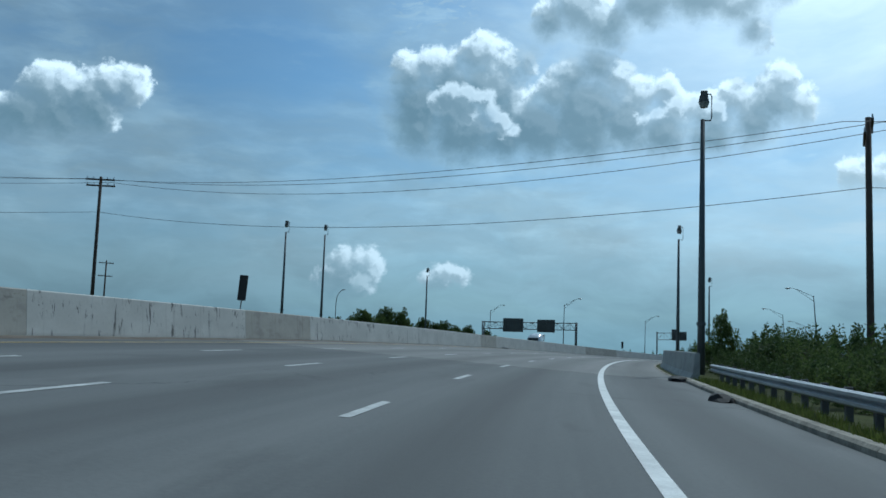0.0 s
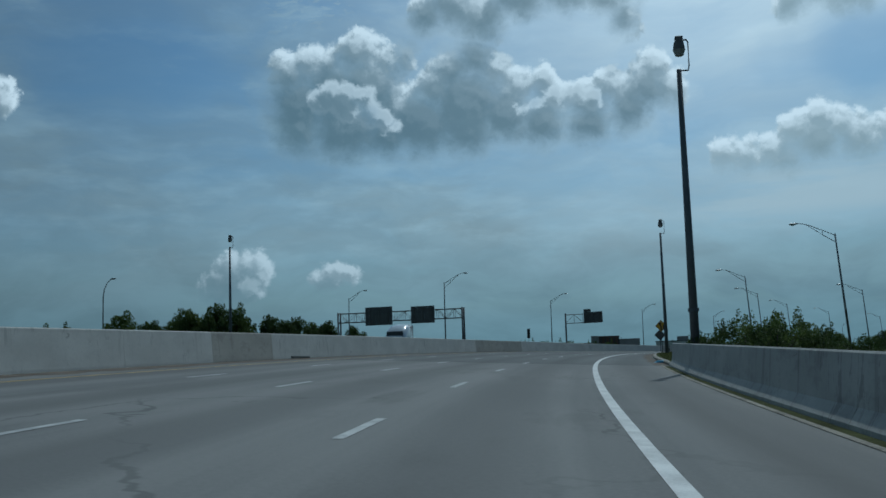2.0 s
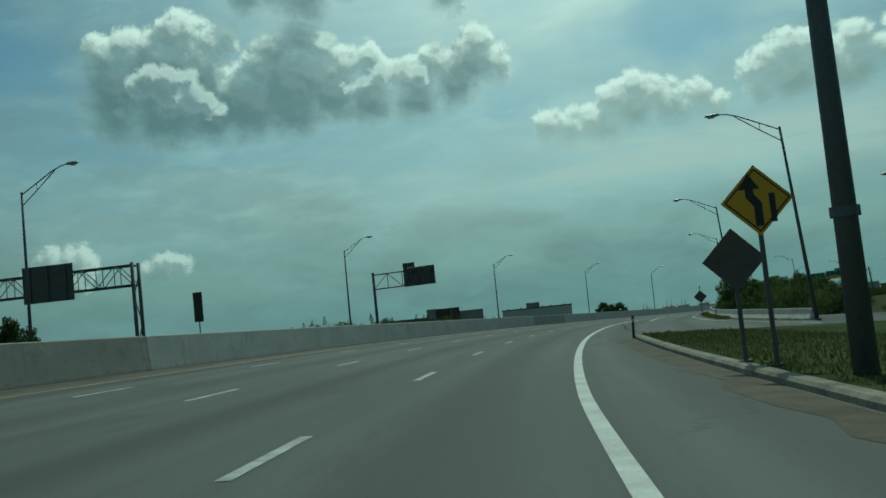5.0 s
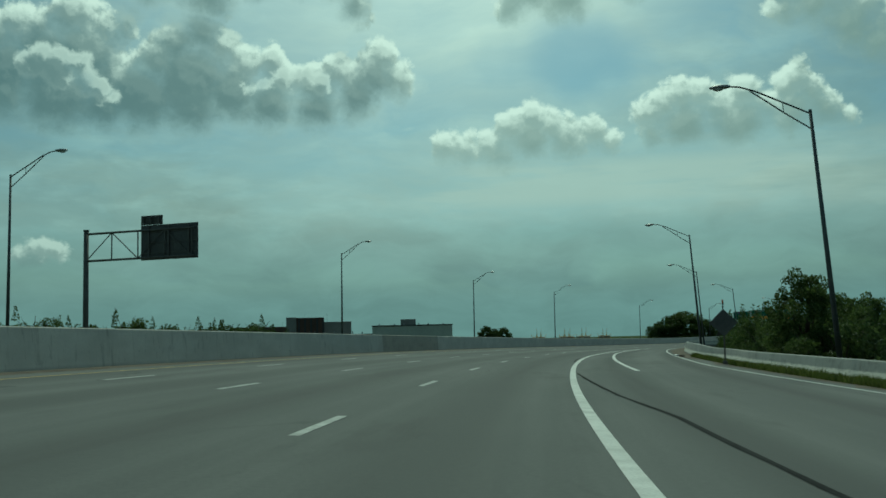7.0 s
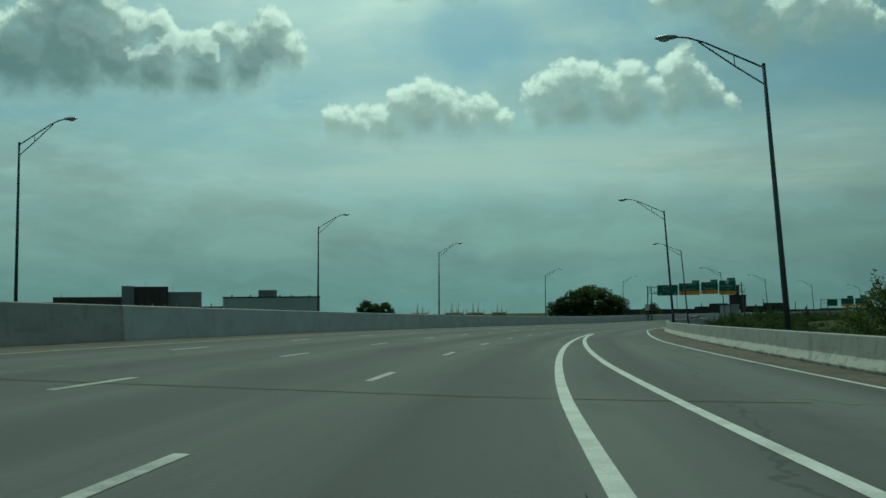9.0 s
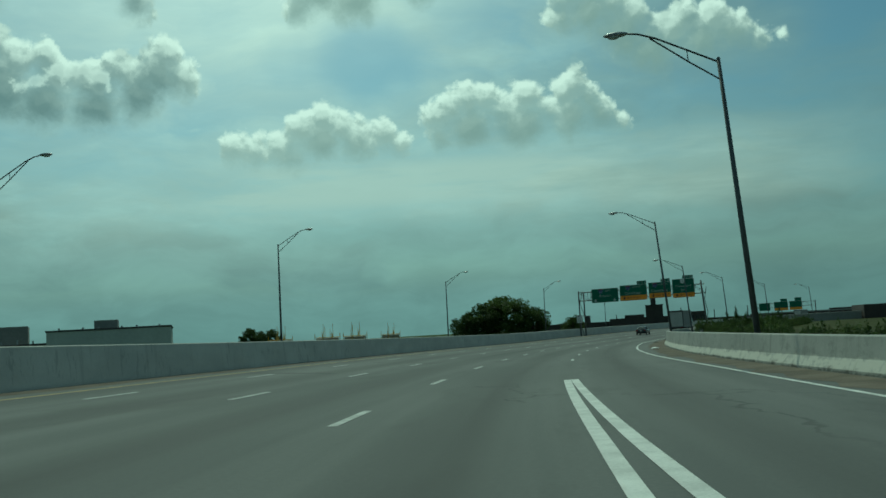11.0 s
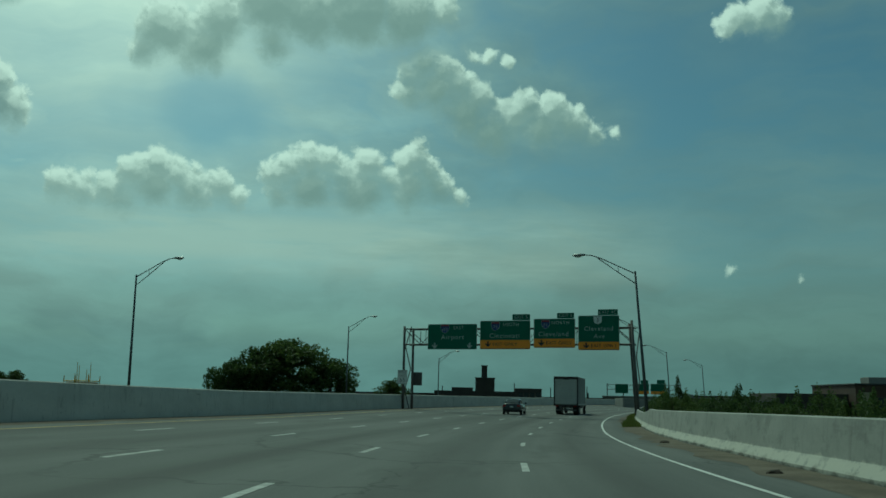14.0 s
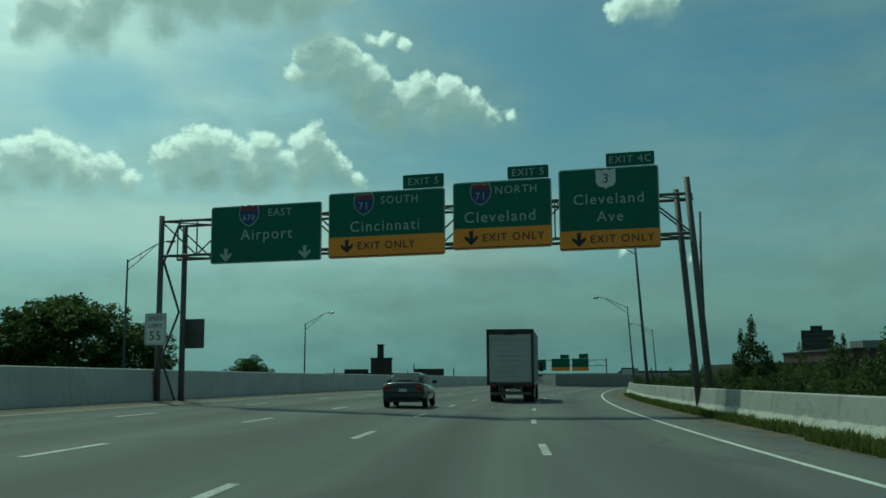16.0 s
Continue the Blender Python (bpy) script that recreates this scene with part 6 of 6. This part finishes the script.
def sedan(m, paint, label):
    """A four-door saloon, its rear at y = 0, driving towards +y."""
    root = thing("car", m, label, "car", "cars on the highway")
    part("body", loft([(0.02, 0.70, 0.42, 0.82), (0.10, 0.82, 0.32, 1.02), (0.45, 0.89, 0.26, 1.05), (1.1, 0.905, 0.22, 1.02), (2.3, 0.91, 0.20, 0.98), (3.4, 0.90, 0.20, 0.95), (4.1, 0.86, 0.24, 0.86), (4.5, 0.74, 0.32, 0.72), (4.58, 0.6, 0.4, 0.64)], 18, 4.0), paint, root, smooth=True)
    part("roof", loft([(0.62, 0.60, 0.96, 1.08), (1.1, 0.64, 0.96, 1.37), (1.5, 0.65, 0.96, 1.44), (2.2, 0.66, 0.96, 1.45), (2.7, 0.65, 0.95, 1.40), (3.4, 0.62, 0.93, 1.02)], 18, 3.6), paint, root, smooth=True)
    bm = bmesh.new()
    v = [bm.verts.new(q) for q in ((-0.58, 0.66, 1.04), (0.58, 0.66, 1.04), (0.50, 1.20, 1.385), (-0.50, 1.20, 1.385))]
    bm.faces.new(v)
    bmesh.ops.translate(bm, vec=(0, -0.05, 0.03), verts=bm.verts)
    r = bmesh.ops.extrude_face_region(bm, geom=list(bm.faces))
    bmesh.ops.translate(bm, vec=(0, 0.03, -0.02), verts=[e for e in r["geom"] if isinstance(e, bmesh.types.BMVert)])
    part("rear_window", bm, DARKGLASS, root, "dark rear window glass")
    for sx in (-1, 1):
        bm = loft([(1.05, 0.012, 1.02, 1.20), (1.4, 0.012, 1.02, 1.36), (2.5, 0.012, 1.0, 1.35), (3.1, 0.012, 1.0, 1.08)], 8, 6)
        bmesh.ops.translate(bm, vec=(sx * 0.665, 0, 0), verts=bm.verts)
        part("side_window", bm, DARKGLASS, root)
        part("tail_lamp", box((sx * 0.66 - 0.15, 0.0, 0.72), (sx * 0.66 + 0.15, 0.14, 0.90), 0.03), TAILRED, root, "dark red tail lamp")
        part("mirror", box((sx * 0.98 - 0.1, 2.75, 0.98), (sx * 0.98 + 0.1, 2.9, 1.12), 0.03), paint, root)
        for y in (0.95, 3.65):
            wheel(root, sx * 0.79, y, 0.32, 0.2)
    part("bumper", box((-0.80, -0.05, 0.36), (0.80, 0.12, 0.58), 0.05), paint, root)
    part("valance", box((-0.68, -0.03, 0.24), (0.68, 0.2, 0.37), 0.02), BLACK, root)
    part("plate", box((-0.16, -0.015, 0.66), (0.16, 0.03, 0.78)), PLATE, root, "pale number plate, unreadable")
    part("aerial", tube((0, 1.5, 1.42), (0, 1.35, 1.56), 0.012, 0.008, 5), BLACK, root)
    return root


DARKPAINT = car_paint("dark_green_black_paint", (0.012, 0.016, 0.017))
WHITEPAINT = car_paint("white_car_paint", (0.55, 0.56, 0.56))
sedan(facing(496.3, -4.3), DARKPAINT, "dark four-door sedan in the second lane")
sedan(facing(640.0, -0.9, 0.0), WHITEPAINT, "small white car far ahead on the highway")
sedan(facing(662.0, 2.9, 0.0), car_paint("red_car_paint", (0.28, 0.02, 0.015)), "small red car far ahead by the barrier")


def box_truck(m, label, name="box_truck"):
    """A cargo truck, its rear at y = 0."""
    root = thing(name, m, label, "truck", "trucks on the highway")
    cargo = part("cargo_box", box((-1.28, 0.06, 1.02), (1.28, 9.5, 3.95), 0.03), GREYB, root, "grey ribbed cargo box")
    doorm = plain("pale_roller_door", (0.46, 0.46, 0.44), 0.6, 0, 0.12, 0.8, 6)
    for k in range(9):
        part("door_slat", box((-1.14, 0.0, 1.12 + 0.285 * k), (1.14, 0.058, 1.395 + 0.285 * k), 0.008), doorm, cargo)
    for sx in (-1, 1):
        part("door_post", box((sx * 1.21 - 0.07, -0.03, 1.02), (sx * 1.21 + 0.07, 0.058, 3.95), 0.01), SOOT, cargo)
        part("tail_lamp", box((sx * 0.95 - 0.16, -0.05, 0.84), (sx * 0.95 + 0.16, 0.0, 0.96), 0.01), TAILRED, root, "dark red tail lamp")
        part("mud_flap", box((sx * 0.9 - 0.3, 1.45, 0.22), (sx * 0.9 + 0.3, 1.48, 0.95)), RUBBER, root)
        for y in (2.1, 3.3):
            wheel(root, sx * 1.08, y, 0.5, 0.28)
            wheel(root, sx * 0.76, y, 0.5, 0.26)
        wheel(root, sx * 1.05, 11.0, 0.5, 0.28)
        part("mirror", box((sx * 1.42 - 0.12, 11.2, 1.75), (sx * 1.42 + 0.12, 11.28, 2.35), 0.02), BLACK, root)
        part("side_rib", box((sx * 1.285 - 0.01, 0.1, 1.0), (sx * 1.285 + 0.01, 9.45, 1.14)), GALV, root)
    part("header", box((-1.28, -0.03, 3.72), (1.28, 0.06, 3.97), 0.01), SOOT, cargo)
    part("header_lamp", box((-0.3, -0.05, 3.66), (0.3, -0.03, 3.78)), BLACK, root)
    part("sill", box((-1.28, -0.04, 0.92), (1.28, 0.4, 1.04), 0.01), SOOT, root)
    part("rear_bumper", box((-1.1, -0.04, 0.42), (1.1, 0.06, 0.56), 0.01), STEEL, root)
    for x in (-0.6, 0.6):
        part("bumper_hanger", box((x - 0.05, 0.0, 0.5), (x + 0.05, 0.1, 0.95)), STEEL, root)
    part("plate", box((0.05, -0.06, 0.58), (0.35, -0.03, 0.74)), PLATE, root, "pale number plate, unreadable")
    for x in (-0.45, 0.45):
        part("chassis_rail", box((x - 0.05, 0.1, 0.7), (x + 0.05, 11.6, 0.98)), STEEL, root)
    part("axle", tube((-1.0, 2.1, 0.5), (1.0, 2.1, 0.5), 0.1, 0.1, 8), STEEL, root)
    part("cab", loft([(9.75, 1.1, 0.7, 2.7), (10.0, 1.18, 0.6, 2.85), (11.2, 1.18, 0.55, 2.75), (11.9, 1.14, 0.55, 1.75), (12.6, 1.02, 0.6, 1.55)], 18, 4.5), WHITEPAINT, root, "white truck cab", smooth=True)
    return root


box_truck(facing(511.0, -0.6), "grey box truck with a pale roller door on the highway")
box_truck(facing(636.0, 1.6) @ Matrix.Scale(0.8, 4), "small pale delivery truck far ahead")


def semi_truck(m, label):
    """An oncoming lorry: its cab's front at y = 0, the trailer behind it towards +y."""
    root = thing("semi_truck", m, label, "truck", "trucks on the highway")
    part("hood", loft([(0.0, 0.7, 0.6, 1.3), (0.3, 0.95, 0.5, 1.6), (1.4, 1.05, 0.5, 1.85)], 16, 4), WHITEPAINT, root, smooth=True)
    part("cab", loft([(1.3, 1.1, 0.6, 1.95), (2.0, 1.2, 0.6, 2.75), (3.0, 1.24, 0.6, 3.3), (4.4, 1.24, 0.6, 3.5)], 18, 4.5), WHITEPAINT, root, "white sleeper cab", smooth=True)
    part("windscreen", box((-0.95, 1.45, 2.0), (0.95, 1.7, 2.6), 0.05), DARKGLASS, root)
    part("flatbed", box((-1.28, 5.2, 1.05), (1.28, 14.5, 1.35), 0.04), STEEL, root, "empty steel flatbed")
    for sx in (-1, 1):
        for y in (0.9, 4.0, 5.2, 12.4, 13.6):
            wheel(root, sx * 1.05, y, 0.5, 0.3)
        part("stack", tube((sx * 1.15, 4.6, 1.0), (sx * 1.15, 4.6, 3.3), 0.06, 0.08, 8), ALLOY, root, "chrome exhaust stack")
    part("chassis", box((-0.5, 0.5, 0.6), (0.5, 14.2, 1.05)), STEEL, root)
    return root


semi_truck(facing(168.0, -25.0, -0.02), "white semi truck on the opposite carriageway")


# Open equipment trailers in a yard past the opposite lanes.
def equipment_trailer(m, label):
    root = thing("equipment_trailer", m, label, "trailer", "equipment trailers in the yard")
    for x in (-2.0, 2.0):
        for y in (-0.9, 0.9):
            part("post", tube((x, y, 0), (x, y, 3.6), 0.06, 0.05, 6), YELLOW, root)
        wheel(root, x * 0.6, -1.0, 0.45, 0.25)
        wheel(root, x * 0.6, 1.0, 0.45, 0.25)
    part("bed", box((-2.1, -1.0, 0.85), (2.1, 1.0, 1.15), 0.03), STEEL, root)
    part("load", box((-1.9, -0.85, 1.15), (1.9, 0.85, 2.9), 0.1), TAN, root, "tan crates under a yellow frame")
    for z in (2.1, 3.0):
        for y in (-0.9, 0.9):
            part("rail", tube((-2.0, y, z), (2.0, y, z), 0.05, 0.05, 6), YELLOW, root)
    for k in range(6):
        part("pole", tube((-1.6 + 0.62 * k, -0.4 + 0.3 * (k % 3), 2.8), (-1.6 + 0.62 * k, -0.4 + 0.3 * (k % 3), 3.9 + 0.45 * (k * 7 % 4)), 0.05, 0.03, 5), YELLOW, root)
    return root


rack0 = equipment_trailer(pose(157.0, 460.5, 1.3, 0, 0, 28), "open equipment trailer with yellow poles and rails")
for x, y, turn in ((153.0, 462.8, 22), (146.0, 466.0, 31), (179.5, 493.5, 26)):
    copy_thing(rack0, pose(x, y, 1.3, 0, 0, turn))


# ---- road litter ----
def scrap(s, u, size, mat, label, category, seed):
    r = random.Random(seed)
    bm = bmesh.new()
    bmesh.ops.create_icosphere(bm, subdivisions=2, radius=1.0)
    for v in bm.verts:
        k = 1 + 0.4 * noise.noise(v.co * 1.7 + Vector((seed, 0, 0)))
        v.co = Vector((v.co.x * size * 1.6, v.co.y * size, max(-0.02, v.co.z * size * 0.6))) * k
    p = at(s, u, 0.01)
    ob = obj(category.replace(" ", "_"), bm, mat)
    ob.matrix_basis = pose(p.x, p.y, p.z, 0, 0, r.uniform(0, 360))
    tagged(ob, label, category)


scrap(120.3, 4.35, 0.24, plain("blue_plastic", (0.03, 0.22, 0.35), 0.4), "crumpled blue plastic bag beside the kerb", "litter", 2)
scrap(38.2, 3.9, 0.36, RUBBER, "torn black tyre tread beside the guard rail", "tyre scrap", 3)
scrap(25.5, 3.95, 0.32, RUBBER, "torn black tyre tread on the shoulder", "tyre scrap", 4)
scrap(282.0, 6.9, 0.22, BARK, "broken dark branch on the shoulder", "debris", 5)
scrap(285.0, 6.6, 0.18, GALV, "bent pale metal scrap on the shoulder", "debris", 6)
scrap(391.0, 5.6, 0.16, WHITE, "small white paper scrap beside the barrier", "litter", 7)
scrap(441.0, 5.9, 0.14, BARK, "dry brown leaves and twigs by the barrier", "debris", 8)
scrap(424.0, 5.7, 0.13, BARK, "dry brown debris by the barrier foot", "debris", 9)
